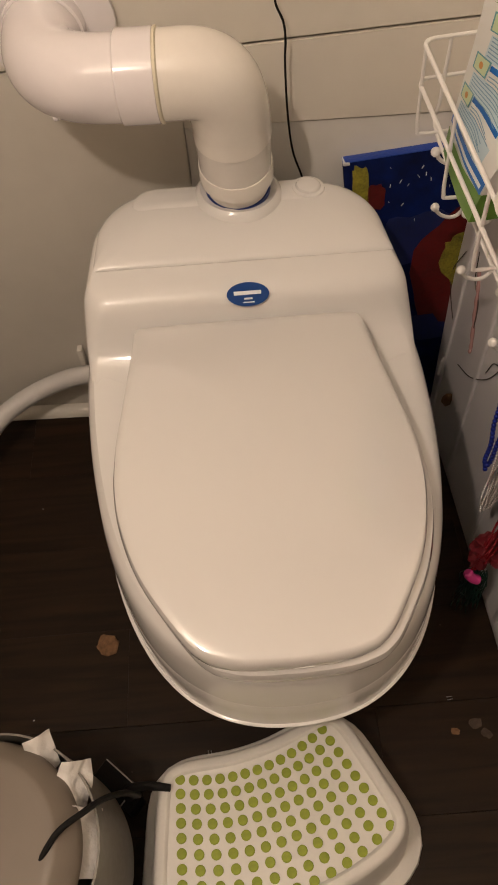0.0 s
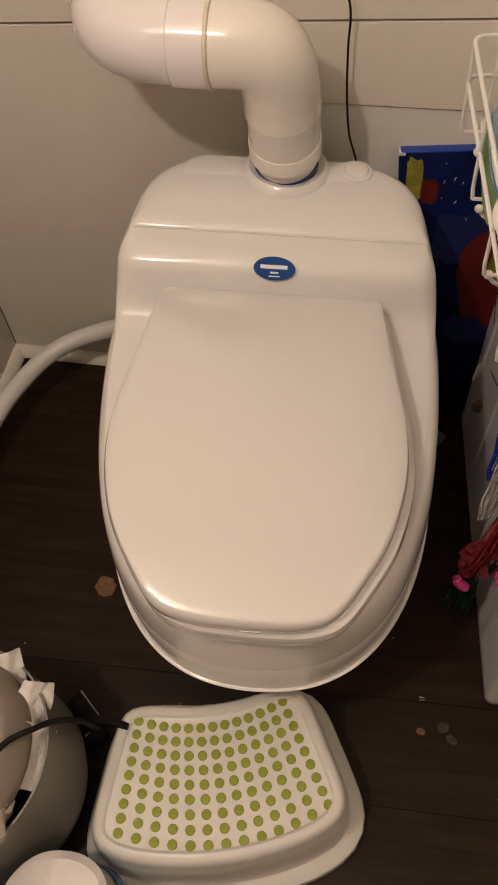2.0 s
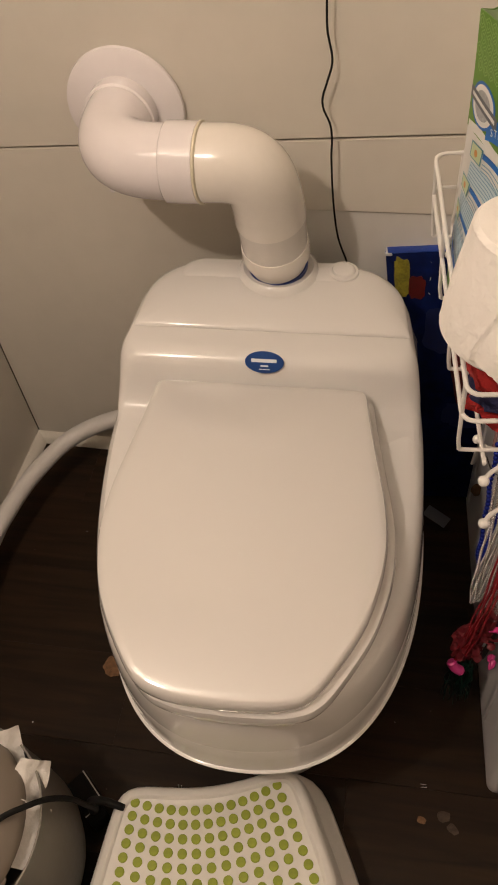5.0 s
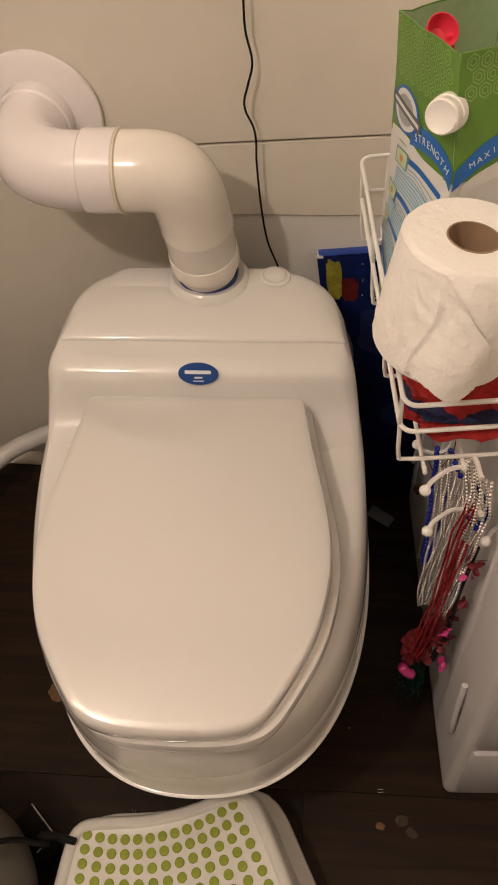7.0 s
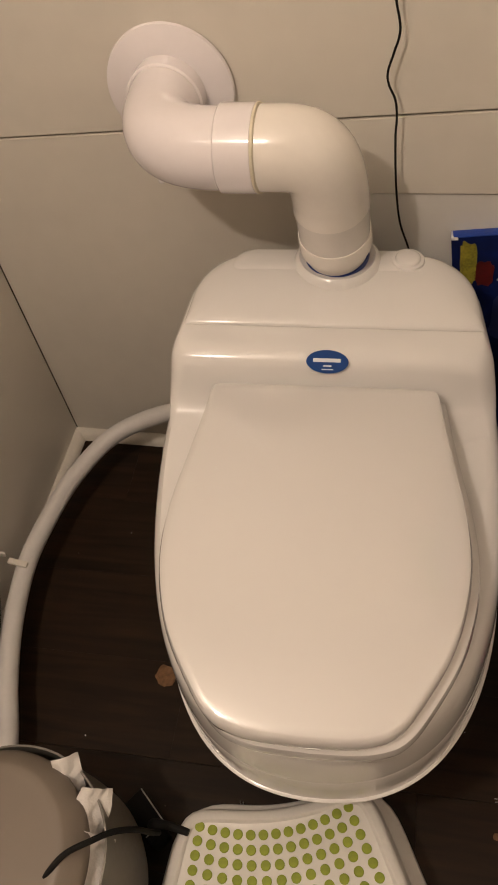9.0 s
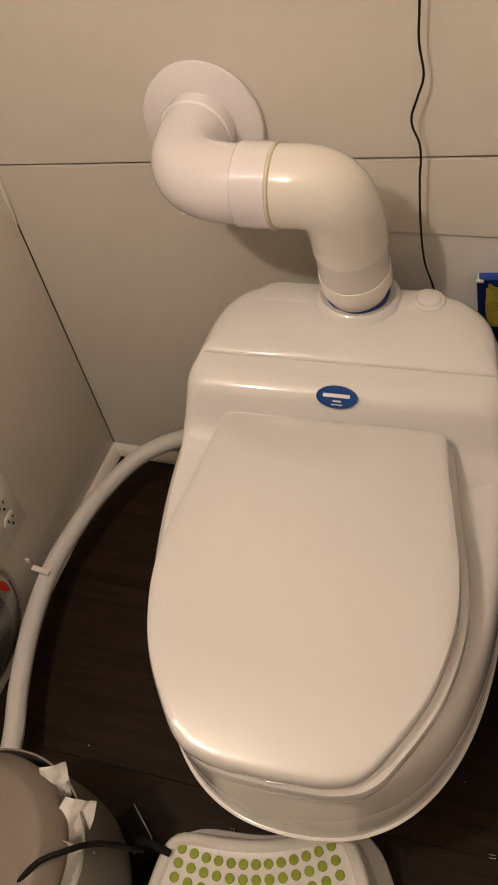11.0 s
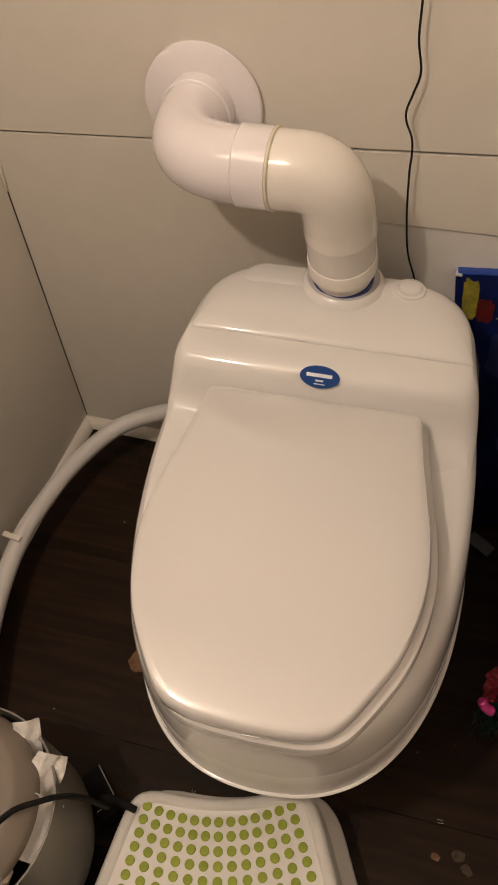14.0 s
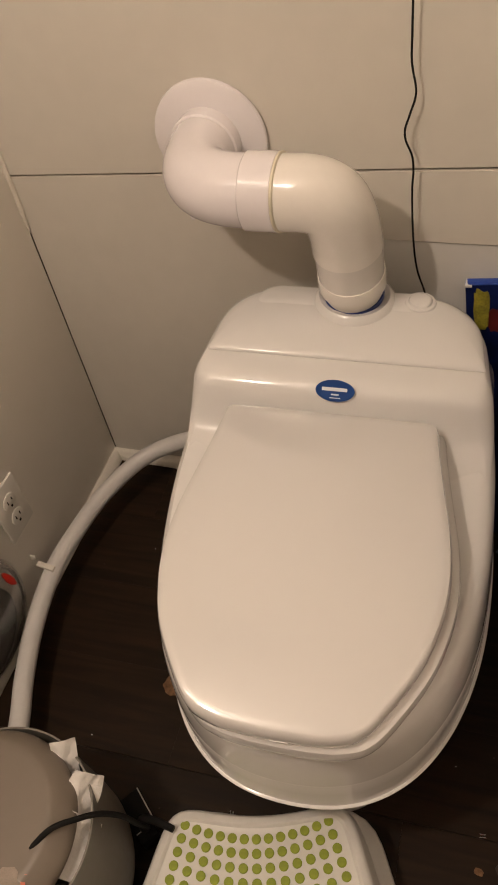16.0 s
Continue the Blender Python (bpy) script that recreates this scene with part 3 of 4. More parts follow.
dot = lathe([(0.0062, -0.001), (0.0062, 0.0008), (0.0054, 0.0014)], 20)
dot_mesh = bpy.data.meshes.new("dot")
bmesh.ops.recalc_face_normals(dot, faces=dot.faces)
dot.to_mesh(dot_mesh)
dot.free()
dot_mesh.materials.append(GREEN_DOT)
D = [Vector((-0.1205, -0.711, 0)), Vector((0.063, -0.657, 0)), Vector((0.1365, -0.773, 0)), Vector((-0.1145, -0.845, 0))]
dd = (D[2] + D[3] - D[0] - D[1]).normalized()
for row in range(9):
    for col in range(13):
        u, v = col / 12, row / 8
        p = D[0].lerp(D[1], u).lerp(D[3].lerp(D[2], u), v) + dd * 4 * u * (1 - u) * (0.020 + 0.008 * v)
        ob = new("grip_dot", dot_mesh)
        ob.parent = stool
        ob.location = (p.x, p.y, 0.1405)

# ---- wire basket rack ----
RACK = pose(0.190, -0.157, 0.767, 0, 0, 8.0) @ pose(0, 0, 0, 6.0, 0, 0)
rack = thing("wire_basket", RACK, "white coated wire basket with ball-tipped hooks", "basket")
RL, RW = 0.325, 0.135


def rail(w, l, z, r=0.0023):
    pts = [Vector((x + RW / 2, y, z)) for x, y in rounded_rect(w / 2, -l, 0, 0.012, 5)]
    return tube(pts, r, 8, closed=True)


part("rail", rail(RW, RL, 0), WIRE, rack)
part("rail", rail(RW - 0.004, RL - 0.004, -0.045), WIRE, rack)
for k in range(4):
    y = -0.012 - k * 0.1
    part("rib", tube(spline([(0, y, 0), (0.003, y, -0.06), (0.006, y, -0.098), (0.014, y, -0.106), (RW / 2, y, -0.107), (RW - 0.014, y, -0.106), (RW - 0.006, y, -0.098), (RW, y, 0)], 40), 0.0021, 8), WIRE, rack)
for x in (0.03, RW / 2, RW - 0.03):
    part("rib", tube(spline([(x, 0.0, 0), (x, -0.003, -0.07), (x, -0.012, -0.109), (x, -RL / 2, -0.111), (x, -RL + 0.012, -0.110), (x, -RL + 0.003, -0.107)], 40), 0.0021, 8), WIRE, rack)


def hook(tip, out=0.04, drop=0.022, up=0.09, fwd=0.0):
    t = RACK.inverted() @ Vector(tip)
    path = spline([t, t + Vector((out * 0.2, fwd * 0.5, -drop * 0.6)), t + Vector((out * 0.6, fwd, -drop)), t + Vector((out * 0.9, fwd, -drop * 0.7)), t + Vector((out, fwd, 0.01)), Vector((t.x + out, t.y, min(-0.1, t.z + up)))], 30)
    h = part("hook", tube(path, 0.0025, 8), WIRE, rack)
    part("ball_tip", ball(bmesh.new(), t, 0.0056, 3), WIRE, h)


for tip in ((0.218, -0.169, 0.645), (0.24, -0.125, 0.532), (0.250, -0.246, 0.538), (0.268, -0.35, 0.526), (0.264, -0.478, 0.616), (0.274, -0.474, 0.539), (0.270, -0.16, 0.548), (0.289, -0.28, 0.532), (0.336, -0.470, 0.520)):
    hook(tip, *((0.050, 0.005, 0.03, 0.025) if tip[1] < -0.42 else ()))

# ---- toilet paper ----
roll = thing("toilet_paper_roll", pose(0.262, -0.430, 0.7615, -3, 7, 0), "white toilet paper roll with a torn loose end", "toilet paper")
prof = [(0.0205, 0.002), (0.054, 0.0), (0.0575, 0.004), (0.0570, 0.05), (0.0535, 0.102), (0.050, 0.1065), (0.03, 0.106), (0.0205, 0.1045)]
bm = ring_loft([[Vector((r * math.cos(a) * (1 + 0.008 * math.sin(3 * a)), r * math.sin(a), z)) for a in [2 * math.pi * j / 64 for j in range(64)]] for r, z in prof], False, False)
part("paper", bm, PAPER, roll)
part("core", lathe([(0.0203, 0.001), (0.0203, 0.105), (0.0190, 0.105), (0.0190, 0.001)], 40, caps=False), CARD, roll, "brown cardboard core")
bm = bmesh.new()
cols, rows_ = 72, 40
grid = []
for i in range(cols + 1):
    line = []
    for j in range(rows_ + 1):
        q, f = i / cols, j / rows_
        edge = 245 + 52 * math.sin(min(1.0, f / 0.8) * math.pi / 2) - 5 * smooth(0.8, 1.0, f)
        deg = 180 + (edge - 180) * q
        a = radians(deg)
        tear = 0.0016 * noise.noise(Vector((deg * 0.35, 2.0, 0))) + 0.0012 * noise.noise(Vector((deg * 1.1, 7.0, 0))) if deg > 249 else 0.0
        z = 0.1030 - f * (0.0915 + 0.012 * math.exp(-((deg - 275) / 14) ** 2) + tear)
        side = deg - 243 - 5 * math.sin(f * 5)
        bulge = (0.0035 * math.exp(side / 10) if side < 0 else 0.0035 * math.exp(-side / 1.5) + 0.011 * math.sin(math.pi * min(1, side / 58)) * smooth(0, 0.9, f)) * smooth(0.0, 0.35, f)
        r = 0.0540 + 0.0050 * smooth(0.115, 0.02, z) + bulge + 0.0009 * noise.noise(Vector((q * 11, f * 8, 1.0))) * smooth(0, 0.4, f)
        line.append(bm.verts.new((r * math.cos(a), r * math.sin(a), z)))
    grid.append(line)
for i in range(cols):
    for j in range(rows_):
        bm.faces.new((grid[i][j], grid[i + 1][j], grid[i + 1][j + 1], grid[i][j + 1]))
part("loose_sheet", bm, PAPER, roll, "torn loose paper sheet")

# ---- carton ----
carton = thing("carton", pose(0, 0, 0), "green and white open-topped pouch with a white screw cap", "pouch")
Z0, Z1 = 0.672, 0.962
LOW = {"near": Vector((0.220, -0.318, 0)), "right": Vector((0.318, -0.302, 0)), "far": Vector((0.312, -0.198, 0)), "left": Vector((0.217, -0.204, 0))}
HIGH = {"near": Vector((0.254, -0.362, 0)), "right": Vector((0.346, -0.302, 0)), "far": Vector((0.300, -0.205, 0)), "left": Vector((0.2155, -0.258, 0))}
ORDER = ("near", "right", "far", "left")


def pouch_corner(name, v):
    f = smooth(-0.1, 0.75, v)
    p = LOW[name].lerp(HIGH[name], f)
    if name == "near":
        p.x += 0.009 * math.sin(math.pi * min(1.0, max(0.0, (v - 0.2) / 0.75)))
    p.z = Z0 + (Z1 - Z0) * v + {"near": 0.007, "right": 0.002, "far": -0.002, "left": -0.008}[name] * v
    return p


def pouch(side, u, v, lift=0.0):
    """A place on one of the pouch's four sides: u from its first corner to its second, v up."""
    a, b = pouch_corner(ORDER[side], v), pouch_corner(ORDER[(side + 1) % 4], v)
    d = (b - a).normalized()
    out = Vector((d.y, -d.x, 0))
    puff = 0.006 * math.sin(math.pi * u) * math.sin(math.pi * min(1, 0.15 + 0.85 * v)) + 0.0015 * noise.noise(Vector((u * 3 + side, v * 5, 0.3))) * (1 - abs(2 * u - 1))
    wave = 0.005 * noise.noise(Vector((u * 2.6 + side * 5.3, 1.7, 0.4))) * max(0.0, v - 0.85) / 0.15
    return a.lerp(b, u) + out * (puff + lift + 0.6 * wave) + Vector((0, 0, wave))


def pouch_ring(v, lift=0.0, n=10):
    return [pouch(k, q / n, v, lift) for k in range(4) for q in range(n)]


part("lower_body", ring_loft([pouch_ring(v) for v in [k / 12 * 0.66 for k in range(13)]]), CARTON_WHITE, carton)
part("upper_body", ring_loft([pouch_ring(v, 0.0003) for v in [0.655 + k / 8 * 0.345 for k in range(9)]] + [pouch_ring(1.0, -0.0008)] + [pouch_ring(v, -0.001) for v in (0.9, 0.8, 0.7)], False, False), CARTON_GREEN, carton, "green patterned upper part")
part("lining", ring_loft([pouch_ring(v, -0.0016) for v in (0.998, 0.9, 0.8, 0.7, 0.66)], False, True), CARTON_INSIDE, carton)
part("bottom_band", ring_loft([pouch_ring(v, 0.0008) for v in (0.0, 0.04, 0.08, 0.12)], False, False), CARTON_GREEN, carton)


def print_on(name, side, pairs, mat, lift, parent=carton):
    """A printed strip on the pouch, from pairs of (u, v) along its two edges."""
    b = bmesh.new()
    vs = [[b.verts.new(pouch(side, u, v, 0.0003 + 0.4 * lift)) for u, v in pair] for pair in pairs]
    for p, q in zip(vs, vs[1:]):
        b.faces.new((p[0], q[0], q[1], p[1]))
    return part(name, b, mat, parent)


def strip(points, w, n=14):
    line = spline([(u, v, 0) for u, v in points], n)
    return [((p.x, p.y + w / 2), (p.x, p.y - w / 2)) for p in line]


def oval(cu, cv, a, b, n=16):
    return [((cu + a * math.cos(t), cv + b * math.sin(t)), (cu + a * math.cos(t), cv - b * math.sin(t))) for t in [math.pi * (1 - k / n) for k in range(n + 1)]]


seal = print_on("seal", 0, oval(0.78, 0.835, 0.16, 0.070), CARTON_BLUE, 0.0014)
print_on("seal_disc", 0, oval(0.78, 0.835, 0.135, 0.060), CARTON_GREY_PALE, 0.0018, seal)
# side 3 runs from the left corner to the near crease, side 0 from the crease to the right
print_on("white_field", 3, strip([(0.03, 0.665), (0.30, 0.675), (0.62, 0.655), (0.9, 0.645)], 0.03), CARTON_WHITE, 0.0006)
band_l = print_on("blue_band", 3, strip([(0.40, 0.708), (0.55, 0.722), (0.75, 0.722), (0.90, 0.700), (0.995, 0.665)], 0.066), CARTON_BLUE, 0.0012)
print_on("blue_band", 0, strip([(0.005, 0.665), (0.12, 0.70), (0.25, 0.73), (0.5, 0.755), (0.75, 0.775)], 0.066), CARTON_BLUE, 0.0012)
print_on("white_field", 0, strip([(0.08, 0.62), (0.25, 0.655), (0.5, 0.675), (0.97, 0.69)], 0.05), CARTON_WHITE, 0.0007)
seal = print_on("seal", 3, oval(0.270, 0.760, 0.225, 0.070), CARTON_BLUE, 0.0014)
print_on("seal_disc", 3, oval(0.270, 0.760, 0.195, 0.061), CARTON_WHITE, 0.0018, seal)
print_on("seal_disc", 3, oval(0.270, 0.760, 0.145, 0.045), CARTON_GREY_PALE, 0.0022, seal)
print_on("seal_bar", 3, strip([(0.02, 0.776), (0.270, 0.763), (0.55, 0.742)], 0.036), CARTON_GREY, 0.0027, seal)
print_on("seal_print", 3, strip([(0.06, 0.774), (0.270, 0.763), (0.51, 0.745)], 0.012), CARTON_WHITE, 0.0030, seal)
for cu, cv in ((0.30, 0.605), (0.22, 0.455), (0.17, 0.320)):
    tile = print_on("picture_tile", 3, strip([(cu - 0.12, cv - 0.002), (cu + 0.12, cv + 0.004)], 0.062, 3), CARTON_TILE_EDGE, 0.0010)
    print_on("picture", 3, strip([(cu - 0.10, cv - 0.002), (cu + 0.10, cv + 0.004)], 0.052, 3), CARTON_TILE, 0.0014, tile)
    print_on("picture_spot", 3, oval(cu, cv, 0.032, 0.013, 8), CARTON_ORANGE, 0.0018, tile)
    print_on("heading", 3, strip([(cu + 0.13, cv + 0.018), (cu + 0.32, cv + 0.020), (min(0.96, cu + 0.62), cv - 0.010)], 0.020), CARTON_BLUE, 0.0010)
    end = min(0.97, cu + 0.64)
    print_on("tint", 3, strip([(max(0.02, cu - 0.08), cv - 0.085), (cu + 0.25, cv - 0.070), (end, cv - 0.105)], 0.085), CARTON_TINT, 0.0007)
    for q in range(9):
        stop = end - 0.03 - 0.12 * abs(math.sin(q * 2.3 + cu * 9))
        print_on("print_line", 3, strip([((cu + 0.15) if q < 3 else max(0.03, cu - 0.06), cv - 0.008 - 0.0125 * q), (cu + 0.30, cv - 0.004 - 0.0125 * q), (stop, cv - 0.034 - 0.0125 * q)], 0.0040), CARTON_PALE, 0.0011)
print_on("blue_strip", 3, strip([(0.01, 0.178), (0.5, 0.165), (0.99, 0.142)], 0.052), CARTON_BLUE, 0.0012)
print_on("print_line", 3, strip([(0.05, 0.174), (0.5, 0.161), (0.95, 0.140)], 0.016), CARTON_WHITE, 0.0016)
for q in range(9):
    print_on("print_line", 0, strip([(0.12, 0.50 - 0.03 * q), (0.85, 0.53 - 0.03 * q)], 0.006), CARTON_PALE, 0.0010)
CAPP = pouch_corner("near", 0.858) + Vector((-0.006, 0.002, 0))
CAPM = Matrix.Translation(CAPP) @ Matrix.Scale(0.80, 4) @ Vector((-0.45, -0.85, 0.22)).to_track_quat("Z", "Y").to_matrix().to_4x4()
cap = part("cap", lathe([(0.0175, -0.004), (0.0175, 0.006), (0.0158, 0.007), (0.0158, 0.017), (0.0146, 0.0185), (0.0130, 0.0180), (0.0105, 0.0165), (0.0, 0.0165)], 40, CAPM), CAP, carton, "white ribbed screw cap")
bm = bmesh.new()
for k in range(36):
    a = 2 * math.pi * k / 36
    box(0.0009, 0.0016, 0.009, CAPM @ pose(0.0159 * math.cos(a), 0.0159 * math.sin(a), 0.0118, 0, 0, math.degrees(a)), 0, 1, bm)
part("ribbing", bm, CAP, cap)


def letters(text, side, us, vs_, size):
    """Single letters set along the printed band."""
    n = len(text)
    for k, ch in enumerate(text):
        f = k / (n - 1)
        u, v = us[0] + (us[1] - us[0]) * f, vs_(f)
        p, px_, pv = pouch(side, u, v, 0.0016), pouch(side, u + 0.03, vs_(f + 0.06), 0.0016), pouch(side, u, v + 0.03, 0.0016)
        x = (px_ - p).normalized()
        z = x.cross((pv - p).normalized()).normalized()
        y = z.cross(x)
        c = bpy.data.curves.new("letter", "FONT")
        c.body, c.size, c.extrude, c.align_x, c.align_y = ch, size, 0.0001, "CENTER", "CENTER"
        c.materials.append(CARTON_WHITE)
        ob = new("letter", c)
        ob.parent = carton
        ob.matrix_basis = Matrix(((x.x, y.x, z.x, p.x), (x.y, y.y, z.y, p.y), (x.z, y.z, z.z, p.z), (0, 0, 0, 1)))


letters("STRENGTH", 3, (0.50, 0.93), lambda f: 0.714 + 0.055 * f - 0.078 * f * f, 0.0090)
letters("MAXIMUM", 0, (0.14, 0.50), lambda f: 0.707 + 0.062 * f - 0.012 * f * f, 0.0074)


def hexagons(side, u0, u1, v0, v1, pitch=0.0118):
    """Printed rows of double hexagon outlines."""
    b = bmesh.new()
    wide = (pouch(side, 1, 0.9) - pouch(side, 0, 0.9)).length
    du, dv = pitch / wide, pitch / (Z1 - Z0)
    rows = int((v1 - v0) / (dv * 0.866))
    for j in range(rows + 1):
        for i in range(int((u1 - u0) / du) + 1):
            cu, cv = u0 + (i + 0.5 * (j % 2)) * du, v1 - j * dv * 0.866
            for size, w in ((0.50, 0.10), (0.27, 0.09)):
                vs = []
                for k in range(6):
                    t = radians(30 + 60 * k)
                    vs.append([b.verts.new(pouch(side, min(1, max(0, cu + du * q * math.cos(t))), min(0.998, cv + dv * q * math.sin(t)), 0.0006)) for q in (size, size - w)])
                for k in range(6):
                    p, q = vs[k], vs[(k + 1) % 6]
                    b.faces.new((p[0], q[0], q[1], p[1]))
    part("hexagon_print", b, CARTON_CELL, carton)


hexagons(3, 0.06, 0.94, 0.835, 0.975, 0.0125)
hexagons(0, 0.10, 0.94, 0.87, 0.975, 0.0125)
scoop_m = pose(0.246, -0.298, 0.958) @ Matrix.Scale(0.60, 4)
scoop = thing("scoop", scoop_m, "red plastic scoop lying in the open carton", "scoop")
part("bowl", lathe([(0.0, -0.022), (0.012, -0.02), (0.02, -0.010), (0.022, 0.0), (0.0205, 0.0), (0.0185, -0.009), (0.01, -0.018), (0.0, -0.02)], 32, pose(0, 0, 0, 40, 25, 0), caps=False), SCOOP, scoop)
part("handle", tube([(0.01, 0.01, -0.01), (0.03, 0.02, -0.1)], 0.005, 10), SCOOP, scoop)

# ---- cloth in the basket ----
cloth = thing("cloth", pose(0.288, -0.402, 0.705), "crumpled red and navy cloth in the basket", "cloth")


def crumple(size, seed, level=4):
    b = bmesh.new()
    bmesh.ops.create_icosphere(b, subdivisions=level, radius=1.0)
    for v in b.verts:
        n = v.co.normalized()
        f = 1 + 0.22 * noise.noise(n * 2.2 + Vector((seed, 0, 0))) + 0.14 * abs(noise.noise(n * 5 + Vector((0, seed, 0)))) + 0.05 * noise.noise(n * 11)
        v.co = Vector((n.x * size[0], n.y * size[1], n.z * size[2])) * f
    return b


part("red_fold", crumple((0.052, 0.048, 0.042), 1.3), RED_CLOTH, cloth)
bm = crumple((0.046, 0.030, 0.009), 4.1)
bmesh.ops.translate(bm, verts=bm.verts, vec=(0.0, -0.024, -0.014))
part("navy_fold", bm, NAVY_CLOTH, cloth)
bm = crumple((0.050, 0.036, 0.017), 6.3)
bmesh.ops.translate(bm, verts=bm.verts, vec=(0.004, -0.020, -0.031))
part("red_fold", bm, RED_CLOTH, cloth)

# ---- painted canvas ----
canvas = thing("painting", pose(0.190, -0.052, 0.0, 0, 0, 0) @ pose(0, 0, 0, -5.2, 0, 0) @ pose(0, 0, 0, 0, -6.0, 0), "small canvas painted blue with red and yellow shapes", "painting")
CW, CH = 0.28, 0.527
part("canvas", box(CW, 0.018, CH, pose(CW / 2, 0.0, CH / 2), 0.0015), BLUE_PAINT, canvas)
part("edge", box(CW + 0.001, 0.0176, 0.0016, pose(CW / 2, 0.0, CH + 0.0008), 0.0004), BLUE_EDGE, canvas)
part("chipped_corner", rough(box(0.010, 0.0186, 0.005, pose(0.0045, 0, CH - 0.001), 0.001), 0.0012, 200), WHITE_PAINT, canvas)


def blob(cx, cz, a, b, seed, mat, name, lift=0.0010):
    pts = []
    for k in range(28):
        t = 2 * math.pi * k / 28
        f = 1 + 0.25 * noise.noise(Vector((math.cos(t) * 2.5 + seed, math.sin(t) * 2.5, seed)))
        c, d = math.cos(t), math.sin(t)
        pts.append((cx + a * f * math.copysign(abs(c) ** 0.65, c), cz + b * f * math.copysign(abs(d) ** 0.65, d)))
    part(name, ring_loft([[Vector((x, -0.009 - lift * k, z)) for x, z in pts] for k in (0.0, 1.0)]), mat, canvas)


blob(0.022, 0.488, 0.011, 0.034, 1, YELLOW_PAINT, "yellow_patch")
blob(0.043, 0.468, 0.012, 0.020, 2, RED_PAINT, "red_patch")
blob(0.110, 0.385, 0.060, 0.045, 7, BLUE_MID, "blue_patch", 0.0004)
blob(0.12, 0.21, 0.045, 0.03, 9, BLUE_MID, "blue_patch", 0.0004)
blob(0.198, 0.325, 0.100, 0.105, 3, RED_PAINT, "red_patch")
blob(0.172, 0.338, 0.034, 0.046, 4, YELLOW_PAINT, "yellow_patch", 0.0018)
for k in range(26):
    x, z = random.uniform(0.06, 0.25), random.uniform(0.40, 0.515)
    part("paint_fleck", box(random.uniform(0.0005, 0.0012), 0.0008, random.uniform(0.001, 0.006), pose(x, -0.0098, z, 0, random.uniform(-40, 40), 0)), WHITE_PAINT, canvas)

# ---- drawer cart ----
CARTM = pose(0.352, -0.578, 0, 0, 0, 4.6)
cart = thing("drawer_cart", CARTM, "translucent grey plastic drawer cart beside the toilet", "drawer unit")
CX, CY, CZ = 0.30, 0.56, 0.585


def cart_section(z, d):
    return [Vector((x, y, z)) for x, y in [(p[0] + CX / 2, p[1]) for p in rounded_rect(CX / 2 - d, d, CY - d, 0.012, 5)]]


part("side_shell", ring_loft([cart_section(z, d) for z, d in ((0.0, 0.002), (0.004, 0.0), (0.02, 0.0), (0.2, 0.003), (0.4, 0.006), (CZ - 0.006, 0.008), (CZ, 0.013))]), CART, cart)
for k in range(3):
    z = 0.10 + k * 0.185
    d = part("drawer_front", box(CX - 0.03, 0.012, 0.165, pose(CX / 2, 0.002, z, 0, 0, 0), 0.005), CART_FRONT, cart)
    part("handle", box(0.09, 0.012, 0.016, pose(CX / 2, -0.006, z + 0.05), 0.004), CART_FRONT, d)
for k, y in enumerate((0.10, 0.24, 0.38, 0.50)):
    part("side_rib", box(0.006, 0.010, CZ - 0.08, pose(0.003, y, CZ / 2 - 0.01, 0, 0.8, 0), 0.002), CART, cart)
part("side_grip", tube(spline([(0.0, 0.055, 0.27), (-0.004, 0.045, 0.22), (-0.004, 0.04, 0.17), (0.0, 0.045, 0.13)], 20), 0.004, 10), CART, cart)

# ---- bead necklaces on the hooks ----


def necklace(label, path, r, mat, pitch, parent_name="bead_necklace"):
    top = Vector(path[0])
    th = thing(parent_name, Matrix.Translation(top), label, "necklace", "necklaces on the hooks")
    pts = spline(path, 900)
    bm_, last, cord = bmesh.new(), None, []
    for k, p in enumerate(pts):
        p = p + 0.0009 * Vector((math.sin(k * 0.06 + path[0][0] * 900), math.cos(k * 0.05 + path[0][0] * 700), 0))
        if last is None or (p - last).length >= pitch:
            ball(bm_, p - top, r, 2)
            last = p
    part("bead_strand", bm_, mat, th, sharp=180)
    part("string", tube([p - top for p in pts[::4]], r * 0.3, 5), mat, th)


necklace("strand of small blue plastic beads", [(0.291, -0.356, 0.528), (0.292, -0.360, 0.46), (0.295, -0.366, 0.38), (0.297, -0.370, 0.310), (0.301, -0.370, 0.300), (0.305, -0.372, 0.38), (0.304, -0.385, 0.50), (0.296, -0.397, 0.578), (0.307, -0.415, 0.559)], 0.0034, BLUE_BEAD, 0.0074)
necklace("strand of small blue plastic beads", [(0.318, -0.452, 0.59), (0.331, -0.455, 0.565), (0.334, -0.458, 0.545), (0.322, -0.462, 0.532), (0.316, -0.458, 0.545)], 0.0034, BLUE_BEAD, 0.0074)
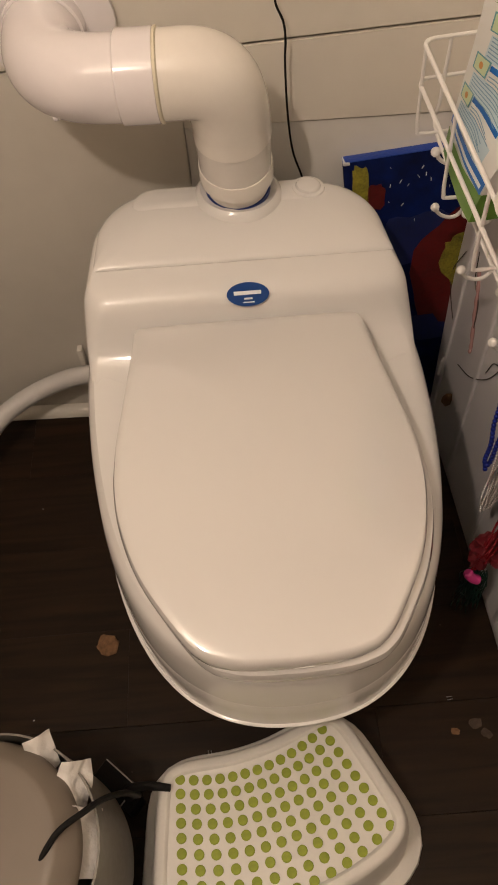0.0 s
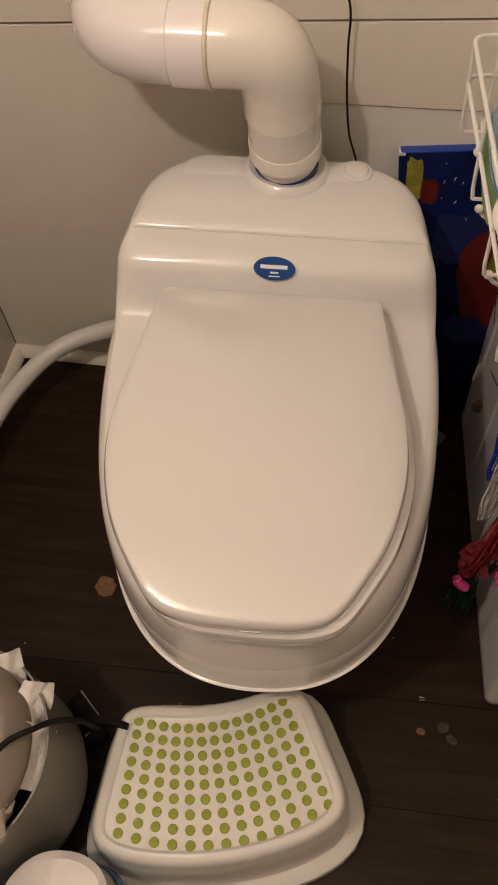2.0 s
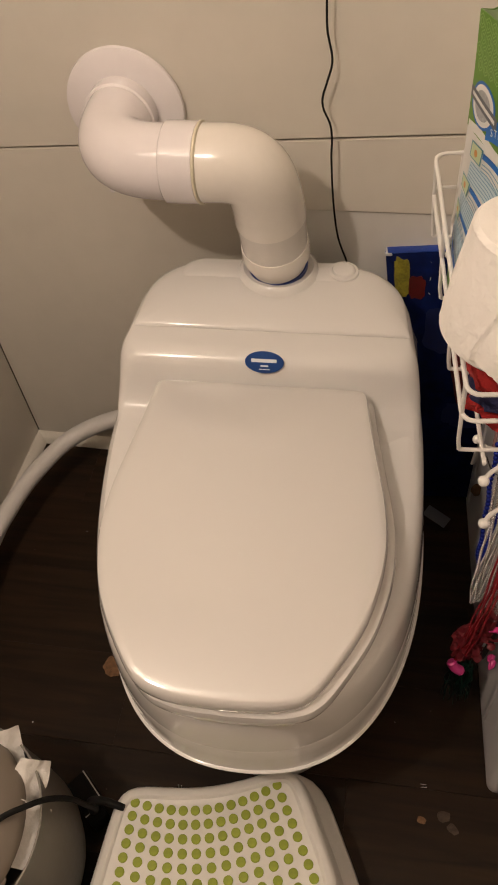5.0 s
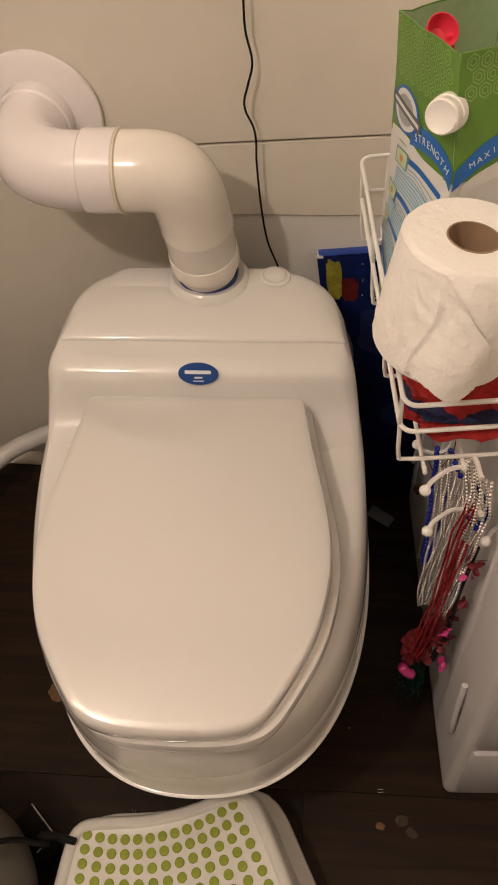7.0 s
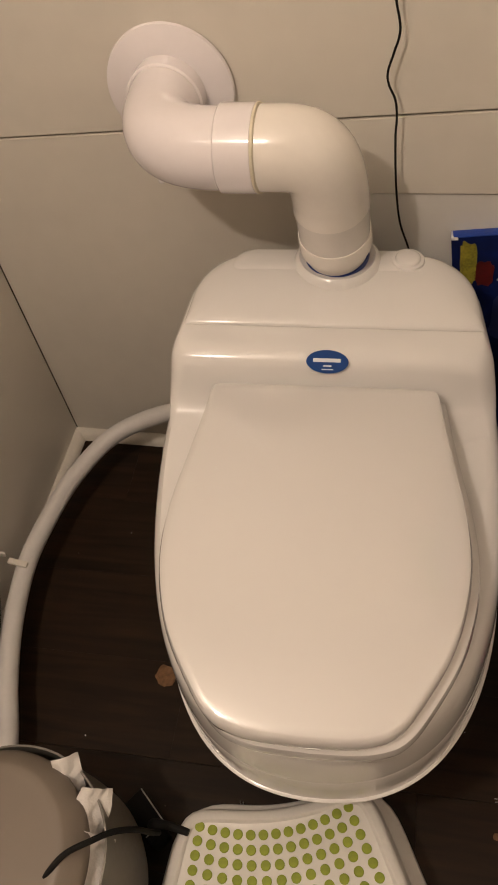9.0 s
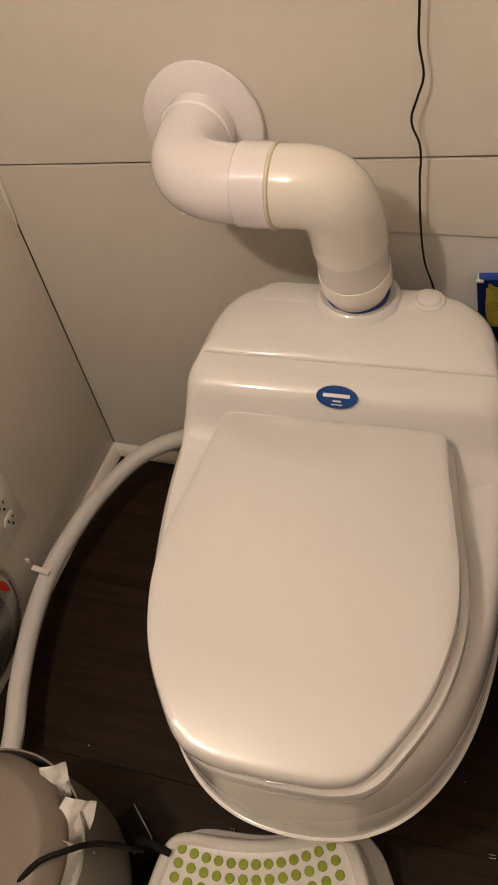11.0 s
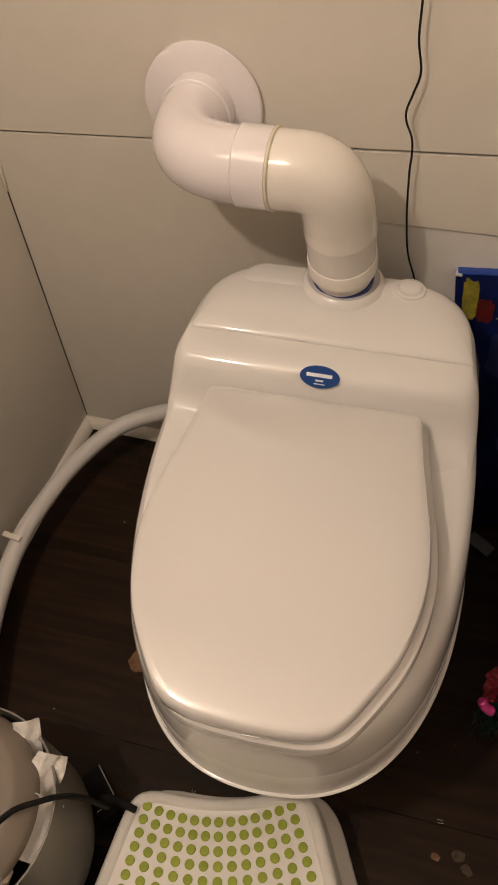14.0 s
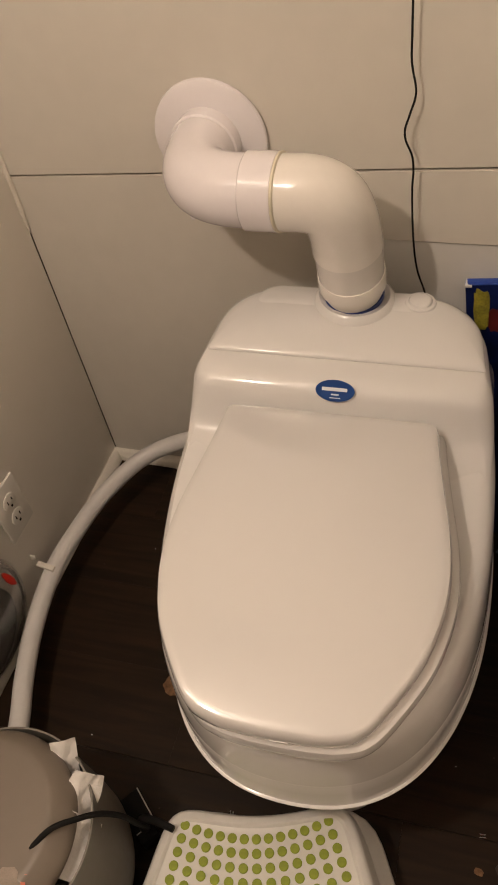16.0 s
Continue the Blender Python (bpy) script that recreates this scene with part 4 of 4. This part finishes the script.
for k in range(5):
    o = 0.0038 * k
    necklace("strand of shiny silver plastic beads", [(0.2900 + o, -0.3950 - o * 0.4, 0.570), (0.2920 + o, -0.3970 - o * 0.4, 0.500), (0.2950 + o * 1.3, -0.4000 - o * 0.3, 0.400), (0.2925 + o, -0.4020, 0.315), (0.2950 + o * 0.6, -0.4040, 0.245 + 0.004 * k),
                                                      (0.2990 + o * 0.7, -0.4060, 0.260), (0.3000 + o * 1.1, -0.4040 - o * 0.4, 0.350), (0.3090 + o, -0.4010 - o * 0.5, 0.450), (0.3120 + o * 0.6, -0.3990 - o * 0.4, 0.520), (0.3050 + o, -0.3970 - o * 0.3, 0.570)], 0.0019, SILVER, 0.0046)
for k in range(4):
    o = 0.0036 * k
    necklace("strand of shiny silver plastic beads", [(0.301 + o, -0.448 - o, 0.628), (0.310 + o, -0.452 - o, 0.575), (0.306 + o, -0.456 - o, 0.49), (0.304 + o, -0.458 - o, 0.40), (0.300 + o * 0.8, -0.459 - o * 0.5, 0.315 + 0.006 * k),
                                                      (0.305 + o, -0.461 - o * 0.5, 0.32), (0.310 + o, -0.461 - o, 0.41), (0.316 + o, -0.459 - o, 0.50), (0.322 + o, -0.455 - o, 0.56), (0.316 + o, -0.450 - o, 0.61)], 0.0021, SILVER, 0.0050)
for k in range(3):
    o = 0.0034 * k
    necklace("strand of small red metallic beads", [(0.313 + o, -0.455 - o, 0.57), (0.303 + o, -0.459 - o, 0.51), (0.299 + o, -0.463 - o, 0.385), (0.290 + o, -0.464 - o, 0.29), (0.283 + o * 1.2, -0.465, 0.205), (0.2855 + o, -0.467, 0.195), (0.293 + o * 1.3, -0.467 - o, 0.28), (0.303 + o, -0.466 - o, 0.39), (0.312 + o, -0.462 - o, 0.51)], 0.0017, RED_BEAD, 0.0042)
lei = thing("feather_garland", pose(0.29, -0.460, 0.25), "red and pink party garland with green tinsel end", "garland")
part("feather_tuft", rough(crumple((0.018, 0.012, 0.034), 2.0), 0.007, 110), RED_TINSEL, lei).location = (0.004, 0.004, -0.02)
part("feather_tuft", rough(crumple((0.012, 0.010, 0.05), 3.0), 0.006, 110), RED_TINSEL, lei).location = (0.024, 0.0, 0.05)
part("black_cord", tube(spline([(0.040, -0.006, 0.25), (0.034, -0.008, 0.15), (0.034, -0.008, 0.05), (0.026, -0.006, -0.04)], 20), 0.004, 8), BLACK, lei)
part("pink_tassel", tube(spline([(-0.012, -0.006, -0.066), (-0.006, -0.010, -0.076), (0.006, -0.012, -0.083)], 10), [0.005] + [0.0072] * 9 + [0.005], 12), PINK, lei)


def petals(n, size):
    """A loose cluster of thin bent petals."""
    b = bmesh.new()
    for _ in range(n):
        m = pose(random.uniform(-0.4, 0.4) * size, random.uniform(-0.3, 0.3) * size, random.uniform(-0.7, 0.7) * size, random.uniform(0, 360), random.uniform(0, 360), random.uniform(0, 360))
        l, w, c = size * random.uniform(0.6, 1.2), size * random.uniform(0.25, 0.45), random.uniform(-0.5, 0.5)
        vs = [[b.verts.new(m @ Vector((l * f, w * math.sin(math.pi * (0.12 + 0.8 * f)) * q, c * size * (f * f + q * q * 0.5)))) for q in (-1, -0.4, 0.4, 1)] for f in (0, 0.25, 0.5, 0.75, 1)]
        for p, q in zip(vs, vs[1:]):
            for k in range(3):
                b.faces.new((p[k], p[k + 1], q[k + 1], q[k]))
    return b


for (x, y, z), sz, n, mat in (((0.036, -0.014, -0.026), 0.013, 8, PINK), ((0.037, -0.012, 0.060), 0.010, 7, PINK), ((0.041, -0.010, 0.135), 0.010, 7, RED_TINSEL), ((0.037, -0.012, 0.225), 0.013, 9, RED_TINSEL),
                              ((0.033, -0.010, 0.10), 0.012, 8, RED_TINSEL), ((0.030, -0.008, 0.02), 0.014, 9, RED_TINSEL), ((0.0, -0.006, -0.035), 0.016, 12, RED_TINSEL), ((0.012, -0.006, -0.02), 0.016, 12, RED_TINSEL), ((0.040, -0.012, 0.205), 0.009, 6, PINK)):
    part("paper_flower", petals(n, sz), mat, lei).location = (x, y, z)
bm = bmesh.new()
for k in range(60):
    a, b = random.uniform(-0.006, 0.02), random.uniform(-0.008, 0.008)
    tube(spline([(a, b, -0.08), (a + random.uniform(-0.012, 0.012), b + random.uniform(-0.01, 0.01), -0.11), (a + random.uniform(-0.01, 0.012), b + random.uniform(-0.012, 0.012), -0.15 - random.uniform(0, 0.05))], 5), 0.0007, 4, bm)
tagged(part("tinsel", bm, GREEN_TINSEL, lei), "dark green tinsel fringe", kind="stuff")

# ---- oddments hanging by the cart ----
HAIR = material("dark_hair_elastic", (0.035, 0.022, 0.014), 0.5)
for pts in (((0.315, -0.059, 0.394), (0.310, -0.032, 0.334), (0.311, -0.043, 0.294), (0.314, -0.075, 0.262)), ((0.318, -0.129, 0.224), (0.321, -0.183, 0.258), (0.326, -0.232, 0.312), (0.329, -0.255, 0.360), (0.328, -0.234, 0.348), (0.325, -0.225, 0.318)),
            ((0.327, -0.222, 0.469), (0.330, -0.243, 0.453), (0.328, -0.236, 0.440), (0.330, -0.254, 0.425), (0.329, -0.262, 0.395)), ((0.320, -0.10, 0.43), (0.318, -0.115, 0.39), (0.321, -0.14, 0.37), (0.320, -0.150, 0.330))):
    tie = part("hair_tie", tube(spline(pts, 30), 0.0008, 6), HAIR)
    tagged(tie, "thin dark elastic hair tie against the cart", "hair tie", "hair ties")
ribbon = part("ribbon", tube(spline([(0.3195, -0.118, 0.415), (0.3200, -0.130, 0.386), (0.3195, -0.142, 0.350), (0.3205, -0.156, 0.303), (0.3205, -0.158, 0.285)], 24), [0.0018 + 0.0016 * abs(math.sin(k * 0.9)) for k in range(25)], 6), PINK_PALE)
tagged(ribbon, "faded pink ribbon against the grey cart", "ribbon")
tag_ = part("tag", rough(box(0.024, 0.004, 0.030, None, 0.001), 0.002, 40), CARTON_WHITE)
tag_.matrix_basis = pose(0.309, -0.084, 0.171, 0, 12, 60)
tagged(tag_, "small pale tag beside the cart", "tag")
crumpled = part("candy_wrapper", crumple((0.010, 0.005, 0.015), 3.0, 3), LEAF)
crumpled.matrix_basis = pose(0.314, -0.136, 0.142)
tagged(crumpled, "crumpled orange wrapper hanging by the cart", "wrapper")

# ---- bin with lid ----
bin_ = thing("waste_bin", pose(-0.318, -0.805, 0), "beige rounded plastic waste bin with tissue hanging out", "bin")
part("bin_body", lathe([(0.085, 0.0), (0.105, 0.006), (0.128, 0.05), (0.136, 0.095), (0.135, 0.14), (0.131, 0.20), (0.1285, 0.255), (0.1285, 0.262), (0.126, 0.262), (0.1255, 0.25), (0.126, 0.2), (0.12, 0.05), (0.0, 0.02)], 72), BIN_SHADED, bin_)
bin_lid = part("bin_lid", lathe([(0.118, -0.022), (0.1225, -0.020), (0.1225, -0.014), (0.119, -0.006), (0.110, 0.003), (0.1035, 0.010), (0.099, 0.0122), (0.092, 0.0118), (0.04, 0.0135), (0.0, 0.014)], 72, pose(-0.012, -0.004, 0.280, 1, -3, 0)), BIN_LID_SHADED, bin_, "round beige lid set askew")


def tissue(name, m, size, seed, label):
    th_ = thing(name, m, label, "tissue", "tissues in the bin")
    b = bmesh.new()
    bmesh.ops.create_grid(b, x_segments=18, y_segments=18, size=0.5)
    for v in b.verts:
        x, y = v.co.x, v.co.y
        v.co = Vector((x * size[0], y * size[1], size[2] * (0.8 * noise.noise(Vector((x * 2, y * 2.5, seed))) + 0.25 * noise.noise(Vector((x * 4, y * 5, seed + 4))) - 1.6 * x * x)))
        v.co += noise.noise_vector(v.co * 60 + Vector((seed, 0, 0))) * 0.0007
    part("sheet", b, PAPER, th_, sharp=180)


tissue("tissue", pose(-0.262, -0.704, 0.268, 62, 12, 32), (0.032, 0.055, 0.008), 1.0, "torn white tissue standing out of the bin")
tissue("tissue", pose(-0.222, -0.748, 0.258, 30, 50, 20), (0.046, 0.075, 0.010), 2.0, "creased white tissue over the bin's rim")
tissue("tissue", pose(-0.210, -0.794, 0.254, 10, 56, 8), (0.062, 0.070, 0.011), 5.0, "creased white tissue over the bin's rim")

# ---- black strap and adapter ----
cord = thing("charger", Matrix(), "black power adapter with a thick black cord", "charger")
part("cord", tube(spline([(-0.256, -0.838, 0.280), (-0.249, -0.824, 0.289), (-0.228, -0.792, 0.301), (-0.201, -0.771, 0.298), (-0.184, -0.756, 0.282), (-0.169, -0.745, 0.250), (-0.168, -0.736, 0.19), (-0.172, -0.727, 0.14), (-0.190, -0.718, 0.09)], 60), 0.0036, 10), BLACK, cord)
AD = pose(-0.2255, -0.690, 0.040, 14, 6, -40)
part("adapter", box(0.056, 0.034, 0.012, AD, 0.002), BLACK, cord, "flat black adapter block")
# Pale strips modelled in place of the glint along two adapter edges.
part("edge_glint", box(0.054, 0.0016, 0.0016, AD @ pose(0, 0.0168, 0.0058)), BASE, cord)
part("edge_glint", box(0.0016, 0.032, 0.0016, AD @ pose(0.0278, 0, 0.0058)), BASE, cord)
part("adapter_foot", box(0.045, 0.028, 0.038, pose(-0.212, -0.706, 0.019, 0, 0, -38), 0.003), BLACK, cord)
part("plug", tube([(-0.200, -0.712, 0.060), (-0.190, -0.714, 0.105), (-0.174, -0.717, 0.138), (-0.154, -0.719, 0.1510), (-0.131, -0.722, 0.1500)], [0.008, 0.009, 0.0065, 0.0055, 0.0045], 10), BLACK, cord)
pr = thing("wire_clip", pose(-0.097, -0.652, 0.0), "two short bright metal prongs on the floor", "clip")
part("prong", tube([(0, 0, 0.0), (0.0, 0.004, 0.016)], 0.0011, 8), STEEL, pr)
part("prong", tube([(0.005, 0, 0.0), (0.004, 0.004, 0.014)], 0.0011, 8), STEEL, pr)
part("foot", box(0.02, 0.012, 0.004, pose(0.004, -0.002, 0.002), 0.001), BLACK_GLOSS, pr)

# ---- wrapped paper pack ----
pack = thing("wrapped_roll", pose(-0.155, -0.945, 0.0), "paper roll in clear printed plastic wrap", "paper pack")
part("wrapping", rough(lathe([(0.02, 0.0), (0.06, 0.003), (0.068, 0.01), (0.069, 0.10), (0.068, 0.19), (0.06, 0.198), (0.026, 0.199), (0.02, 0.19), (0.02, 0.10)], 40, caps=True), 0.004, 25), WRAP, pack)
part("blue_print", rough(lathe([(0.0700, 0.06), (0.0705, 0.06), (0.0705, 0.14), (0.07, 0.14)], 40, caps=False), 0.004, 25), WRAP_BLUE, pack)
bag = thing("plastic_wrap", pose(-0.262, -0.866, 0.268), "crumpled clear plastic wrap with orange print", "plastic wrap")
part("film", crumple((0.05, 0.045, 0.032), 8.0), WRAP_PAPER, bag)
for k in range(9):
    part("print_bar", box(0.0012, 0.05, 0.0012, pose(-0.022 + 0.005 * k, 0.004, 0.0335 - 0.0012 * abs(k - 3), -8, 10, 40)), WRAP_BROWN, bag)
for k in range(4):
    part("print_bar", box(0.005, 0.007, 0.0016, pose(0.026 + 0.001 * k, 0.028 - 0.012 * k, 0.026, -12, 28, 30)), WRAP_RED, bag)

# ---- outlet on the west wall ----
outlet = thing("power_outlet", pose(X_LEFT + 0.0005, -0.326, 0.222, 0, 0, 0), "white double power outlet with a cover plate", "outlet")
part("plate", box(0.006, 0.072, 0.116, pose(0.003, 0, 0), 0.0025), OUTLET, outlet)
for z in (0.02, -0.02):
    face = part("socket_face", lathe([(0.0, -0.003), (0.0165, -0.003), (0.0165, 0.0012), (0.0155, 0.0018), (0.0, 0.0018)], 32, pose(0.0065, 0, z, 0, 90, 0)), OUTLET, outlet)
    for dy, h in ((0.0062, 0.007), (-0.0062, 0.0085)):
        part("slot", box(0.0008, 0.002, h, pose(0.0086, dy, z + 0.003)), BLACK, face)
    part("slot", box(0.0008, 0.0045, 0.0045, pose(0.0086, 0, z - 0.009), 0.001), BLACK, face)

# ---- clear round cover against the wall ----
tub = thing("clear_dome", pose(-0.571, -0.505, 0.122, 0, 90, 0), "clear round plastic cover with dark contents leaning on the wall", "container")
part("dome", lathe([(0.117, 0.0), (0.118, 0.004), (0.112, 0.010), (0.104, 0.018), (0.085, 0.027), (0.05, 0.033), (0.0, 0.035), (0.0, 0.033), (0.05, 0.031), (0.084, 0.025), (0.102, 0.016), (0.108, 0.006), (0.108, 0.0)], 64, caps=False), CLEAR, tub)
part("contents", rough(lathe([(0.0, 0.002), (0.088, 0.002), (0.084, 0.012), (0.06, 0.019), (0.0, 0.022)], 48, pose(0.012, -0.012, 0)), 0.002, 60), DARK_FOOD, tub)
part("red_leaf", crumple((0.019, 0.007, 0.003), 3.0, 3), RED_BIT, tub, "small red leaf-shaped scrap").matrix_basis = pose(-0.040, 0.078, 0.026, 0, -14, 12)

# ---- litter on the floor ----


def crumb(name, p, size, mat, seed, label, rz=0):
    ob = part(name, rough(crumple(size, seed, 3), size[0] * 0.5, 1.0 / size[0]), mat)
    ob.matrix_basis = pose(p[0], p[1], size[2] * 0.55, 0, 0, rz)
    return tagged(ob, label, "litter", "litter on the floor")


crumb("dry_leaf", (-0.257, -0.478), (0.017, 0.015, 0.0035), LEAF, 1.0, "brown crumpled scrap on the floor")
crumb("crumb", (0.293, -0.622), (0.010, 0.006, 0.003), CRUMB, 2.0, "pale crumb on the dark floor", 30)
crumb("crumb", (0.306, -0.637), (0.009, 0.005, 0.002), CRUMB, 3.0, "pale crumb on the dark floor", -20)
crumb("crumb", (0.262, -0.632), (0.007, 0.004, 0.0012), LEAF, 4.0, "small brown crumb on the floor", 10)
staple = part("staple", box(0.009, 0.0012, 0.0012, pose(0, 0, 0.0008)), STEEL)
staple.matrix_basis = pose(0.261, -0.582, 0, 0, 0, 5)
tagged(staple, "small bright metal staple on the floor", "staple", "litter on the floor")
staple = part("staple", box(0.009, 0.0012, 0.0012, pose(0, 0, 0.0008)), STEEL)
staple.matrix_basis = pose(0.262, -0.586, 0, 0, 0, 8)
tagged(staple, "small bright metal staple on the floor", "staple", "litter on the floor")
for k in range(26):
    x, y = random.uniform(-0.5, 0.5), random.uniform(-1.1, -0.1)
    r = random.uniform(0.0006, 0.0016)
    crumb("grit", (x, y), (r, r * 0.7, r * 0.6), CRUMB if k % 3 else PAPER, k * 1.1, "tiny pale speck of grit on the floor")
scrap = part("paper_scrap", rough(box(0.046, 0.024, 0.0012, None, 0.0004), 0.002, 40), CARTON_GREY)
scrap.matrix_basis = pose(0.258, -0.107, 0.010, 4, 8, -28)
tagged(scrap, "grey torn paper scrap on the floor", "paper scrap", "litter on the floor")

# ---- floor planks ----
PW, PL = 0.152, 0.92
row = 0
y = -0.597 - 11 * PW
while y < 0.02:
    x = -1.67 - (row * 0.37) % PL
    while x < 1.05:
        w, l = PW - (0.0012 if row == 10 else 0.00012), PL - 0.00012
        x0, x1 = max(x, -0.62 if y > -1.0 else -1.28), min(x + l, 1.0)
        if x1 - x0 > 0.02:
            bm = box(x1 - x0, w, 0.006, None, 0.0004 if row == 10 else 0.0001, 1)
            pl = part("plank", bm, FLOOR, floor)
            pl.matrix_basis = pose(0, -0.6, 0, 0, 0, 2.0) @ pose((x0 + x1) / 2, y + 0.6 + PW / 2, -0.0031)
        x += PL
    y += PW
    row += 1
